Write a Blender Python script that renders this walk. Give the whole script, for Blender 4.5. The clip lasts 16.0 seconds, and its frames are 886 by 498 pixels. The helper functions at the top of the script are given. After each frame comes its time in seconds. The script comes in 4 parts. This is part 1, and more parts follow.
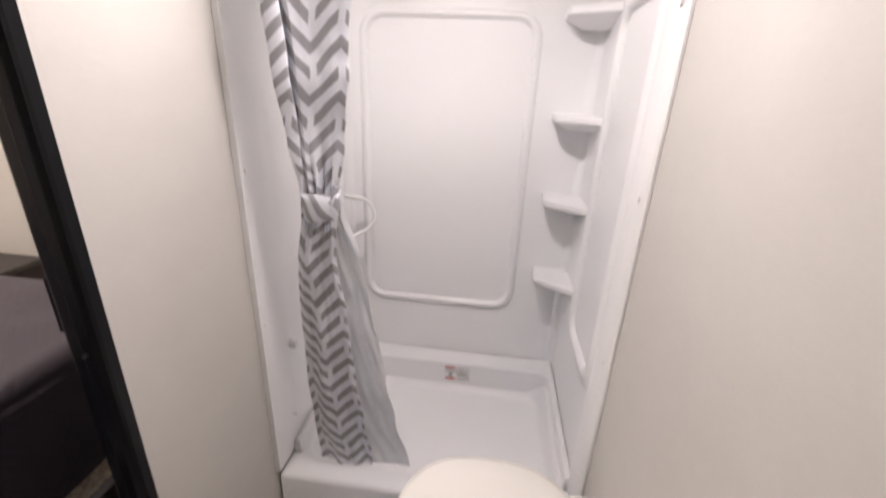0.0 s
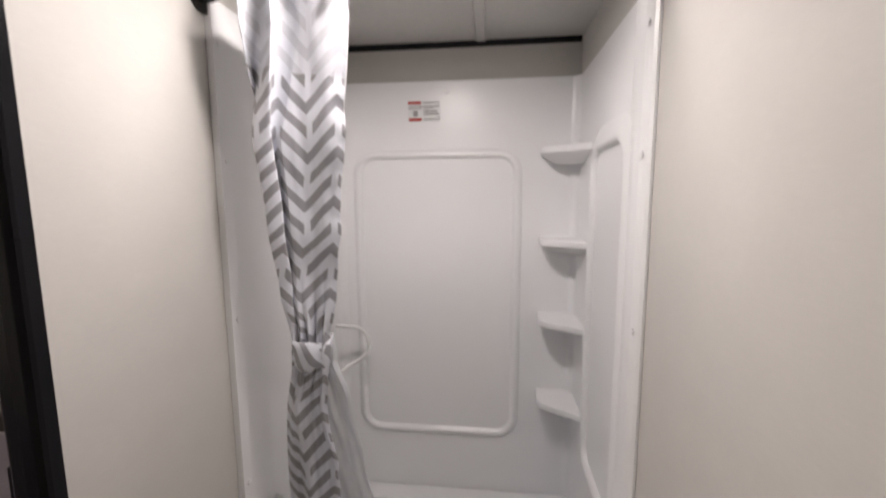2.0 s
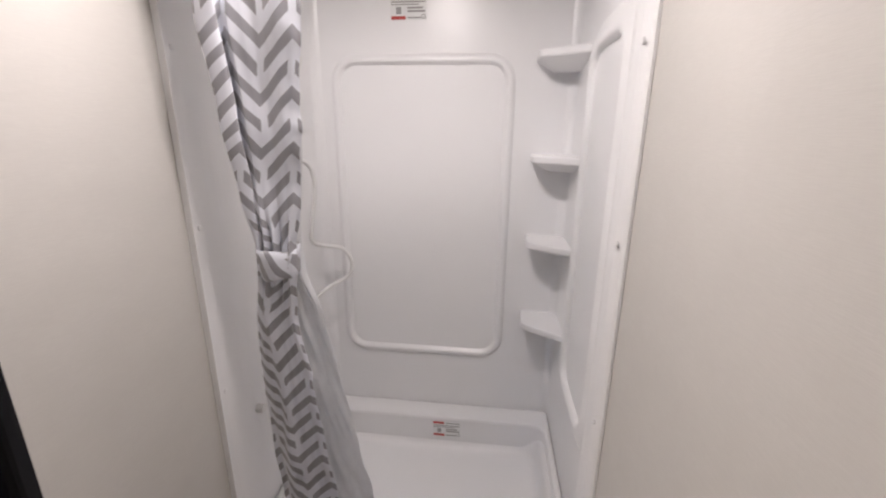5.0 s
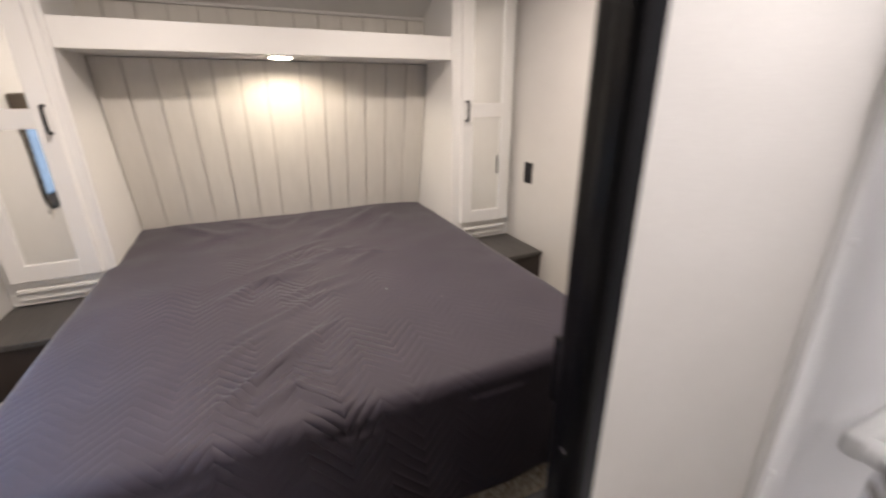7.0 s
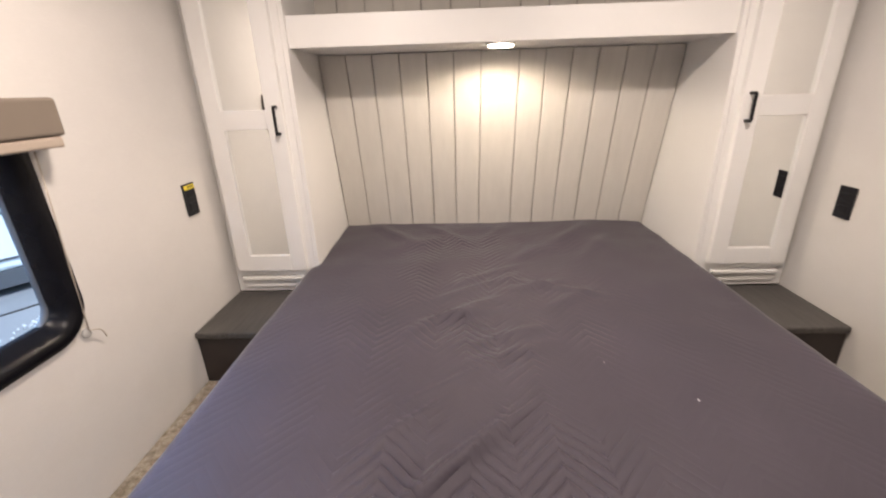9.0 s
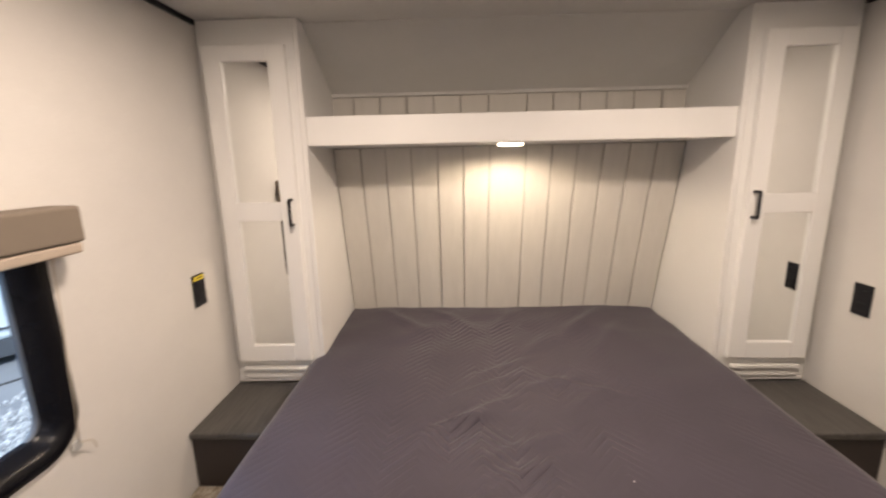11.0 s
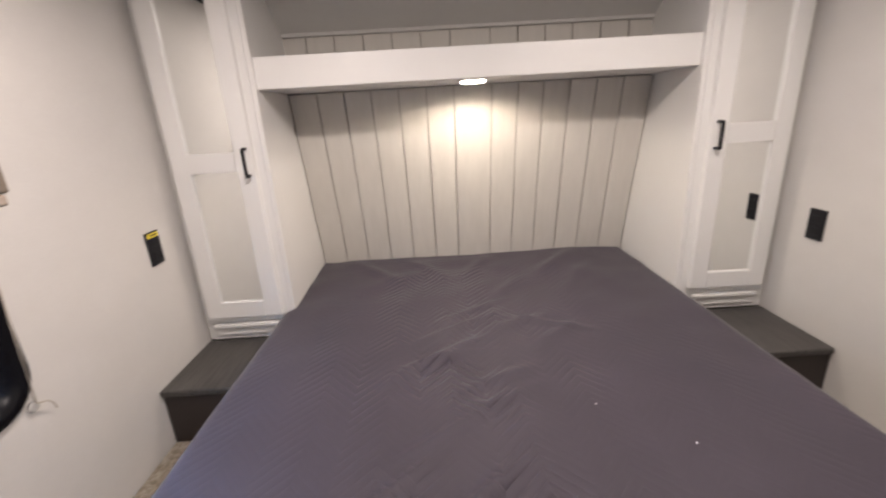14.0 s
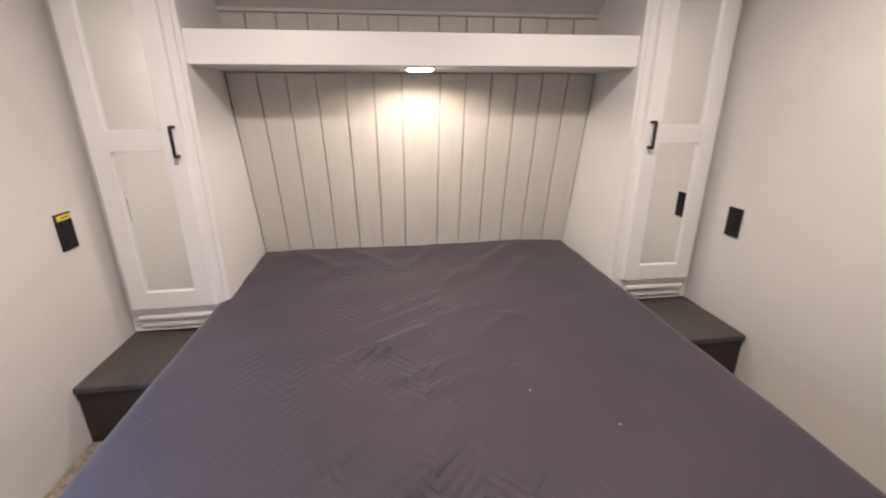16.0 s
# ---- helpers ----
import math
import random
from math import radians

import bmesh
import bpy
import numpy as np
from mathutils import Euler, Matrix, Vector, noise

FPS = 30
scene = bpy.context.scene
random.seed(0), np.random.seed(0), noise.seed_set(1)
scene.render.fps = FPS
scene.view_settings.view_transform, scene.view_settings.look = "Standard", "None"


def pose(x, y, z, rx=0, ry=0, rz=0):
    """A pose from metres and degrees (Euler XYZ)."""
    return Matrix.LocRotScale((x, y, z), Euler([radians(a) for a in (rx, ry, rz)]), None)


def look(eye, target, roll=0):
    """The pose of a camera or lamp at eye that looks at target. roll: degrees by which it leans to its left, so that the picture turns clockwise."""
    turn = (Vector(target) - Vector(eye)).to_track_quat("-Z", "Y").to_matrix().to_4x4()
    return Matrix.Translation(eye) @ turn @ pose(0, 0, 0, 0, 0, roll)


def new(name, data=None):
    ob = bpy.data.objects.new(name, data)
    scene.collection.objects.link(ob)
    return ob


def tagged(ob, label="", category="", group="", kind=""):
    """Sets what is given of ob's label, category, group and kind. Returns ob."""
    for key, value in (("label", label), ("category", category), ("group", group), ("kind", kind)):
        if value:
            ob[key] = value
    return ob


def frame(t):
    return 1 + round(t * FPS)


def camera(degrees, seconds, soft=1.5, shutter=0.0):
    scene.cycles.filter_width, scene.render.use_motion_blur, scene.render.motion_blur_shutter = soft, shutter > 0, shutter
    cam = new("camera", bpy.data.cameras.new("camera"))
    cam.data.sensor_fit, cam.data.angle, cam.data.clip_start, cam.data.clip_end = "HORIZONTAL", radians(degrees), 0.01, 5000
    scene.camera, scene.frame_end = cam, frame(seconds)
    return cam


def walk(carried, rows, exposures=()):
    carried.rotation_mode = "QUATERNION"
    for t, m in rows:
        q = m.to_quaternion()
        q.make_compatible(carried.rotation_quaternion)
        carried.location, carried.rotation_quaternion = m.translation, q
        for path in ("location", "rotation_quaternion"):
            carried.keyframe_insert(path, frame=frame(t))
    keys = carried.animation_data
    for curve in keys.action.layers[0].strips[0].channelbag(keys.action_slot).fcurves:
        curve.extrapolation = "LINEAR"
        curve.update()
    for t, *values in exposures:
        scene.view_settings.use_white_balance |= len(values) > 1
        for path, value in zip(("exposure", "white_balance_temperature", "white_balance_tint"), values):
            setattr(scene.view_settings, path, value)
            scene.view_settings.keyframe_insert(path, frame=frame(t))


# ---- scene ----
cam = camera(93.6, 16.0, 2.0, 0.5)
PATH = [
    (0, (2.344, -0.351, 1.32), (2.13, 1.501, 0.597), 2.6),
    (0.5, (2.349, -0.345, 1.365), (2.102, 1.596, 0.952), 1.3),
    (1, (2.347, -0.351, 1.413), (2.096, 1.624, 1.227), 0.4),
    (1.5, (2.345, -0.357, 1.441), (2.106, 1.625, 1.326), -0.1),
    (2, (2.353, -0.331, 1.397), (2.124, 1.64, 1.143), -0.3),
    (2.5, (2.344, -0.315, 1.356), (2.206, 1.629, 0.906), -0.0),
    (3, (2.407, -0.301, 1.336), (2.374, 1.634, 0.828), 0.4),
    (5.5, (2.387, -0.253, 1.332), (1.988, 1.618, 0.748), 0.6),
    (6, (2.313, -0.218, 1.334), (1.343, 1.427, 0.74), 0.0),
    (6.5, (2.227, -0.205, 1.329), (0.758, 0.989, 0.684), -0.1),
    (7, (2.05, -0.182, 1.307), (0.333, 0.58, 0.619), -0.3),
    (7.5, (1.858, -0.158, 1.321), (0.056, 0.27, 0.567), -1.0),
    (8, (1.71, -0.147, 1.3), (-0.09, -0.008, 0.44), -2.0),
    (10.5, (1.596, -0.258, 1.391), (-0.322, -0.493, 0.875), -1.2),
    (11, (1.581, -0.231, 1.409), (-0.375, -0.296, 1.0), -1.2),
    (11.5, (1.565, -0.186, 1.407), (-0.386, 0.019, 1.019), -0.8),
    (12, (1.569, -0.149, 1.401), (-0.344, 0.276, 1.003), -0.2),
    (12.5, (1.58, -0.128, 1.405), (-0.29, 0.43, 0.967), 0.2),
    (13, (1.564, -0.112, 1.373), (-0.289, 0.423, 0.844), 0.1),
    (13.5, (1.569, -0.134, 1.368), (-0.326, 0.16, 0.8), -1.4),
    (14, (1.569, -0.185, 1.353), (-0.337, -0.161, 0.748), -3.3),
    (14.5, (1.556, -0.215, 1.339), (-0.335, -0.342, 0.701), -4.1),
    (15, (1.53, -0.215, 1.34), (-0.36, -0.276, 0.691), -3.2),
    (15.5, (1.53, -0.193, 1.346), (-0.358, -0.09, 0.696), -1.5),
    (16, (1.567, -0.149, 1.341), (-0.31, 0.093, 0.695), -0.3),
]
EXPOSURES = [(0, 1.6, 6500, 14), (0.5, 1.36, 6600, 14), (1, 1.14, 6500, 11), (1.5, 1.01, 6500, 11), (2, 0.99, 6450, 11), (2.5, 1.11, 6300, 11), (3, 1.2, 6200, 10), (5.5, 1.25, 6450, 13), (6, 1.2, 6400, 13), (6.5, 1.35, 6300, 10),
             (7, 1.55, 6270, 11), (7.5, 1.62, 6220, 11), (8, 1.77, 6150, 13), (10.5, 1.49, 7050, 13), (11, 1.49, 6950, 13), (11.5, 1.56, 6130, 13), (12, 1.54, 6080, 13), (12.5, 1.54, 6400, 13), (13, 1.46, 7250, 13),
             (13.5, 1.46, 6150, 13), (14, 1.46, 6120, 13), (14.5, 1.43, 6450, 13), (15, 1.45, 6560, 13), (15.5, 1.48, 6220, 13), (16, 1.47, 6170, 13)]
walk(cam, [(t, look(eye, target, roll)) for t, eye, target, roll in PATH], EXPOSURES)

WARM, BATH_COL = (1.0, 0.85, 0.73), (1.0, 0.915, 0.87)
SKY, BATH_W, BED_W, PUCK_W, DAY_W = 0.15, 3.6, 4.8, 5.4, 5.4

# ---------- world, sun, lamps ----------
world = bpy.data.worlds.new("world")
scene.world = world
world.use_nodes = True
_wn = world.node_tree.nodes
_sky = _wn.new("ShaderNodeTexSky")
_sky.sky_type = "NISHITA"
_sky.sun_disc = False
_sky.sun_elevation, _sky.sun_rotation = radians(66), radians(20)
_sky.air_density, _sky.dust_density = 1.0, 2.0
world.node_tree.links.new(_sky.outputs[0], _wn["Background"].inputs[0])
_wn["Background"].inputs[1].default_value = SKY


def lamp(name, kind, loc, energy, color, size=0.1, target=None, spread=180):
    data = bpy.data.lights.new(name, kind)
    data.energy, data.color = energy, color
    if kind == "AREA":
        data.shape, data.size, data.spread = "DISK", size, radians(spread)
    elif kind == "SUN":
        data.angle = radians(size)
    else:
        data.shadow_soft_size = size
    ob = new(name, data)
    ob.matrix_world = look(loc, target or (loc[0], loc[1] + 1e-4, loc[2] - 1))
    return ob


lamp("sun", "SUN", (0, 0, 20), 1.5, (0.97, 0.98, 1.0), 12, target=(-3.0, -8.0, 0))
lamp("bathroom_lamp_light", "AREA", (2.18, 0.35, 1.880), BATH_W, BATH_COL, 0.13, spread=176)
for _y in (0.52, -0.52):
    lamp("bedroom_lamp_light", "AREA", (0.80, _y, 1.880), BED_W, WARM, 0.12)
_puck = lamp("reading_light_glow", "SPOT", (-0.08, -0.018, 1.455), PUCK_W, (1.0, 0.83, 0.64), 0.03)
_puck.data.spot_size, _puck.data.spot_blend = radians(172), 0.35


# added lamp outside, hidden above the window opening, standing in for the sky's daylight
_day = lamp("daylight_fill_lamp", "AREA", (1.10, -1.34, 1.50), DAY_W, (0.42, 0.66, 1.0), 0.7, target=(1.10, -0.75, 0.60))
_day.data.shape, _day.data.size, _day.data.size_y = "RECTANGLE", 0.7, 0.25


# ---------- materials ----------
def mat(name, color, rough=0.5, metal=0.0, spec=0.5):
    m = bpy.data.materials.new(name)
    m.use_nodes = True
    b = m.node_tree.nodes["Principled BSDF"]
    b.inputs["Base Color"].default_value = (*color, 1)
    b.inputs["Roughness"].default_value = rough
    b.inputs["Metallic"].default_value = metal
    b.inputs["Specular IOR Level"].default_value = spec
    return m


class Nodes:
    """Short spelling for node graphs."""

    def __init__(self, m):
        self.t = m.node_tree
        self.b = self.t.nodes["Principled BSDF"]

    def add(self, kind, *ins, **props):
        n = self.t.nodes.new("ShaderNode" + kind)
        for k, v in props.items():
            if k == "operation":
                n.operation = v
            elif k == "data_type":
                n.data_type = v
            elif k == "blend_type":
                n.blend_type = v
            elif k == "feature":
                n.feature = v
        for i, v in enumerate(ins):
            if v is None:
                continue
            self.put(n, i, v)
        return n

    def put(self, n, i, v):
        if isinstance(v, bpy.types.NodeSocket):
            self.t.links.new(v, n.inputs[i])
        else:
            n.inputs[i].default_value = v

    def math(self, op, a, b=0.0, c=0.0):
        return self.add("Math", a, b, c, operation=op).outputs[0]

    def noise(self, vec, scale, detail=3.0, rough=0.55):
        n = self.add("TexNoise")
        self.put(n, "Vector", vec)
        self.put(n, "Scale", scale)
        self.put(n, "Detail", detail)
        self.put(n, "Roughness", rough)
        return n.outputs[0]

    def mapped(self, scale):
        tc = self.add("TexCoord")
        mp = self.add("Mapping")
        self.t.links.new(tc.outputs["Object"], mp.inputs[0])
        mp.inputs["Scale"].default_value = scale
        return mp.outputs[0]

    def ramp(self, fac, a, b, lo=0.3, hi=0.7):
        n = self.add("ValToRGB", fac)
        n.color_ramp.elements[0].position, n.color_ramp.elements[1].position = lo, hi
        n.color_ramp.elements[0].color, n.color_ramp.elements[1].color = (*a, 1), (*b, 1)
        return n.outputs[0]

    def bump(self, height, strength, distance=0.002):
        n = self.add("Bump")
        self.put(n, "Strength", strength)
        self.put(n, "Distance", distance)
        self.put(n, "Height", height)
        self.t.links.new(n.outputs[0], self.b.inputs["Normal"])


def shade(color, k):
    return tuple(min(1, c * k) for c in color)


def wallpaper(name, color):
    """Vinyl wall covering with a fine woven linen emboss."""
    m = mat(name, color, 0.55, spec=0.3)
    n = Nodes(m)
    fine = n.noise(n.mapped((60, 60, 900)), 1.0, 2)
    warp = n.noise(n.mapped((500, 500, 50)), 1.0, 2)
    blot = n.noise(n.mapped((3, 3, 3)), 1.0, 4)
    patch = n.noise(n.mapped((9, 9, 14)), 1.0, 3)
    weave = n.math("ADD", n.math("MULTIPLY", fine, n.math("MULTIPLY_ADD", patch, 1.6, 0.4)), n.math("MULTIPLY", warp, 0.35))
    n.put(n.b, "Base Color", n.ramp(n.math("ADD", n.math("MULTIPLY", weave, 0.36), n.math("MULTIPLY", blot, 0.28)), shade(color, 0.945), shade(color, 1.04)))
    n.bump(weave, 0.18, 0.0006)
    return m


def plain(name, color, rough, grain=40.0, depth=0.12, var=0.05, metal=0.0, spec=0.5, rvar=0.10):
    m = mat(name, color, rough, metal, spec)
    n = Nodes(m)
    big = n.noise(n.mapped((4, 4, 4)), 1.0, 4)
    fine = n.noise(n.mapped((grain, grain, grain)), 1.0, 3)
    n.put(n.b, "Base Color", n.ramp(big, shade(color, 1 - var), shade(color, 1 + var)))
    n.put(n.b, "Roughness", n.math("MULTIPLY_ADD", fine, rvar, rough - 0.5 * rvar))
    if depth:
        n.bump(fine, depth, 0.001)
    return m


M_wall = wallpaper("cream_wall_vinyl", (0.61, 0.59, 0.562))
M_ceiling = wallpaper("grey_white_ceiling_vinyl", (0.61, 0.60, 0.58))
M_white = plain("white_cabinet_foil", (0.755, 0.745, 0.725), 0.38, 120, 0.05, 0.02)
M_abs = plain("white_moulded_plastic", (0.86, 0.86, 0.87), 0.30, 2.5, 0.10, 0.008, rvar=0.04)
M_black = plain("black_painted_metal", (0.005, 0.005, 0.0065), 0.25, 6, 0.03, 0.1, spec=0.2, rvar=0.05)
M_matte = plain("black_matte_plastic", (0.010, 0.010, 0.012), 0.45, 200, 0.05, 0.2, spec=0.3)
M_rod = plain("dark_bronze_rod", (0.015, 0.013, 0.013), 0.24, 8, 0.02, 0.2, rvar=0.04)
M_mirror = mat("silvered_mirror", (0.965, 0.975, 0.955), 0.02, 1.0)
M_glass = mat("clear_window_glass", (0.80, 0.93, 1.0), 0.0)
M_glass.node_tree.nodes["Principled BSDF"].inputs["Transmission Weight"].default_value = 1.0
M_glass.node_tree.nodes["Principled BSDF"].inputs["IOR"].default_value = 1.02
M_chrome = mat("chrome", (0.75, 0.75, 0.76), 0.15, 1.0)
M_yellow = plain("yellow_label_paper", (0.75, 0.60, 0.05), 0.5)
M_red = plain("red_label_ink", (0.50, 0.06, 0.05), 0.5)
M_ink = plain("grey_label_ink", (0.35, 0.34, 0.34), 0.5)
M_label = plain("white_label_film", (0.85, 0.86, 0.86), 0.12, 40, 0.0)
M_taupe = plain("taupe_fabric", (0.17, 0.14, 0.11), 0.85, 400, 0.4, 0.08)
M_creamrail = plain("cream_shade_fabric", (0.62, 0.54, 0.45), 0.7, 300, 0.2, 0.04)
M_shade = plain("beige_shade_fabric", (0.36, 0.30, 0.245), 0.75, 300, 0.2, 0.04)
M_cord = plain("beige_cord", (0.45, 0.40, 0.33), 0.8, 400, 0.1)
M_clear = mat("clear_plastic_cleat", (0.8, 0.8, 0.78), 0.2)
M_clear.node_tree.nodes["Principled BSDF"].inputs["Transmission Weight"].default_value = 0.6
M_hose = plain("white_vinyl_hose", (0.80, 0.80, 0.79), 0.3, 100, 0.05)
M_toilet = plain("ivory_white_plastic", (0.82, 0.80, 0.76), 0.25, 10, 0.02, 0.01)
M_lintel = plain("white_lint", (0.85, 0.85, 0.85), 0.9)


def glow(name, color, strength):
    m = mat(name, (0.9, 0.9, 0.88), 0.4)
    b = m.node_tree.nodes["Principled BSDF"]
    b.inputs["Emission Color"].default_value = (*color, 1)
    b.inputs["Emission Strength"].default_value = strength
    return m


M_led = glow("lit_led_diffuser", WARM, 4.0)
M_puck = glow("lit_puck_diffuser", (1.0, 0.86, 0.66), 6.0)


def plank_mat():
    """Pale limewashed board print, each board a little different."""
    c = (0.60, 0.575, 0.53)
    m = mat("limewashed_board", c, 0.5, spec=0.3)
    n = Nodes(m)
    oi = n.add("ObjectInfo")
    grain = n.noise(n.mapped((22, 22, 2.2)), 1.0, 6, 0.65)
    fine = n.noise(n.mapped((160, 160, 7)), 1.0, 3)
    mix = n.math("ADD", n.math("MULTIPLY", grain, 0.8), n.math("MULTIPLY", oi.outputs["Random"], 0.07))
    n.put(n.b, "Base Color", n.ramp(mix, shade(c, 0.90), shade(c, 1.07), 0.2, 0.8))
    n.bump(fine, 0.15, 0.0006)
    return m


M_plank = plank_mat()
M_groove = plain("grey_groove_backing", (0.42, 0.40, 0.37), 0.8)


def cover_mat():
    """Dark plum-grey microfibre bedspread, quilted in a fine chevron."""
    c = (0.044, 0.036, 0.050)
    m = mat("dark_plum_quilt", c, 0.62, spec=0.35)
    n = Nodes(m)
    b = n.b
    b.inputs["Sheen Weight"].default_value = 0.22
    b.inputs["Sheen Roughness"].default_value = 0.4
    uv = n.add("UVMap")
    sep = n.add("SeparateXYZ", uv.outputs[0])
    u, v = sep.outputs[0], sep.outputs[1]
    tri = n.math("PINGPONG", v, 0.088)
    wob = n.math("MULTIPLY", n.noise(n.mapped((5, 5, 5)), 1.0, 2), 0.02)
    ph = n.math("ADD", n.math("ADD", u, n.math("MULTIPLY", tri, 1.05)), wob)
    wave = n.math("SINE", n.math("MULTIPLY", ph, math.pi / 0.034))
    ridge = n.math("SUBTRACT", 1.0, n.math("POWER", n.math("ABSOLUTE", wave), 0.6))
    patch = n.math("SMOOTH_MIN", n.math("MULTIPLY", n.math("MAXIMUM", n.math("SUBTRACT", n.noise(n.mapped((3.2, 3.6, 3)), 1.0, 3), 0.44), 0.0), 5.0), 1.0, 0.2)
    side = n.math("DIVIDE", n.math("SUBTRACT", v, 1.90), 0.30)
    patch = n.math("MULTIPLY", patch, n.math("POWER", 2.718, n.math("MULTIPLY", n.math("MULTIPLY", side, side), -1.0)))
    cloth = n.noise(n.mapped((700, 700, 700)), 1.0, 1)
    h = n.math("ADD", n.math("MULTIPLY", n.math("MULTIPLY", ridge, n.math("ADD", patch, 0.07)), -1.0), n.math("MULTIPLY", cloth, 0.06))
    n.bump(h, 1.0, 0.0064)
    blot = n.noise(n.mapped((3, 3, 3)), 1.0, 4)
    n.put(b, "Base Color", n.ramp(blot, shade(c, 0.9), shade(c, 1.12)))
    return m


M_cover = cover_mat()


def vinyl_mat():
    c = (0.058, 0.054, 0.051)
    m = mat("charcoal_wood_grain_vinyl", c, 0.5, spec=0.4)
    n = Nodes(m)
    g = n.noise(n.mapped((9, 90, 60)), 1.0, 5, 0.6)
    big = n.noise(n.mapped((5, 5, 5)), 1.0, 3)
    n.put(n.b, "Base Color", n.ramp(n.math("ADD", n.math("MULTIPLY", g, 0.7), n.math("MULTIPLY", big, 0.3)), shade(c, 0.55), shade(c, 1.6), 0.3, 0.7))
    n.put(n.b, "Roughness", n.math("MULTIPLY_ADD", g, 0.2, 0.42))
    n.bump(g, 0.2, 0.0008)
    return m


M_vinyl = vinyl_mat()
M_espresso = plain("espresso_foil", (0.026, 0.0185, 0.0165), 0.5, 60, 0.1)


def carpet_mat():
    m = mat("speckled_beige_carpet", (0.35, 0.30, 0.24), 0.95, spec=0.1)
    n = Nodes(m)
    a = n.noise(n.mapped((55, 55, 55)), 1.0, 3, 0.7)
    c = n.noise(n.mapped((260, 260, 260)), 1.0, 2)
    n.put(n.b, "Base Color", n.ramp(n.math("ADD", n.math("MULTIPLY", a, 0.75), n.math("MULTIPLY", c, 0.25)), (0.20, 0.17, 0.125), (0.50, 0.44, 0.36), 0.36, 0.62))
    n.bump(n.math("ADD", a, c), 0.8, 0.006)
    return m


M_carpet = carpet_mat()


def lino_mat():
    m = mat("grey_plank_vinyl_floor", (0.30, 0.27, 0.24), 0.4)
    n = Nodes(m)
    g = n.noise(n.mapped((2, 26, 2)), 1.0, 6, 0.6)
    n.put(n.b, "Base Color", n.ramp(g, (0.22, 0.19, 0.165), (0.40, 0.36, 0.32)))
    n.bump(g, 0.15, 0.001)
    return m


M_lino = lino_mat()


def chevron_mat(name, ground, print_color, rough, crinkle):
    """Satin cloth printed with a zigzag whose stripes break by turns at the valleys and at the peaks."""
    m = mat(name, ground, rough, spec=0.5)
    n = Nodes(m)
    n.b.inputs["Sheen Weight"].default_value = 0.2
    uv = n.add("UVMap")
    sep = n.add("SeparateXYZ", uv.outputs[0])
    u, v = sep.outputs[0], sep.outputs[1]
    cell, period = 0.124, 0.0455
    cu = n.math("DIVIDE", n.math("ADD", u, 0.005), cell)
    local = n.math("SUBTRACT", n.math("FRACT", cu), 0.5)
    off = n.math("ABSOLUTE", local)
    level = n.math("ADD", n.math("DIVIDE", n.math("SUBTRACT", v, n.math("MULTIPLY", off, cell * 0.95)), period), 40.0)
    stripe = n.math("LESS_THAN", n.math("FRACT", level), 0.47)
    odd = n.math("GREATER_THAN", n.math("FRACT", n.math("MULTIPLY", n.math("FLOOR", level), 0.5)), 0.25)
    valley = n.math("LESS_THAN", n.math("ABSOLUTE", n.math("SUBTRACT", local, 0.03)), 0.05)
    peak = n.math("GREATER_THAN", off, 0.448)
    even = n.math("SUBTRACT", 1.0, odd)
    gap = n.math("MAXIMUM", n.math("MULTIPLY", odd, valley), n.math("MULTIPLY", even, peak))
    k = n.math("MULTIPLY", stripe, n.math("SUBTRACT", 1.0, gap))
    hem = n.math("GREATER_THAN", n.math("ADD", v, n.math("MULTIPLY", u, 0.12)), 1.728)
    k = n.math("MULTIPLY", k, n.math("MULTIPLY_ADD", hem, -0.68, 1.0))
    weave = n.noise(n.mapped((300, 300, 900)), 1.0, 2)
    mix = n.add("Mix", data_type="RGBA")
    n.put(mix, "Factor", k)
    sockets = [q for q in mix.inputs if q.type == "RGBA"]
    sockets[0].default_value, sockets[1].default_value = (*ground, 1), (*print_color, 1)
    out = [q for q in mix.outputs if q.type == "RGBA"][0]
    n.put(n.b, "Base Color", out)
    if crinkle:
        n.bump(n.noise(n.mapped((26, 26, 14)), 1.0, 5, 0.6), 0.7, 0.010)
    else:
        n.bump(weave, 0.15, 0.0006)
    return m


M_chevron = chevron_mat("chevron_satin", (0.78, 0.80, 0.87), (0.325, 0.322, 0.352), 0.30, False)
M_liner = chevron_mat("reverse_of_chevron_satin", (0.90, 0.91, 0.935), (0.875, 0.885, 0.91), 0.2, True)


# thin cloth lets light through
_t = M_liner.node_tree
_tl = _t.nodes.new("ShaderNodeBsdfTranslucent")
_tl.inputs[0].default_value = (0.94, 0.95, 0.97, 1)
_mx = _t.nodes.new("ShaderNodeMixShader")
_mx.inputs[0].default_value = 0.45
_t.links.new(_t.nodes["Principled BSDF"].outputs[0], _mx.inputs[1])
_t.links.new(_tl.outputs[0], _mx.inputs[2])
_t.links.new(_mx.outputs[0], _t.nodes["Material Output"].inputs[0])


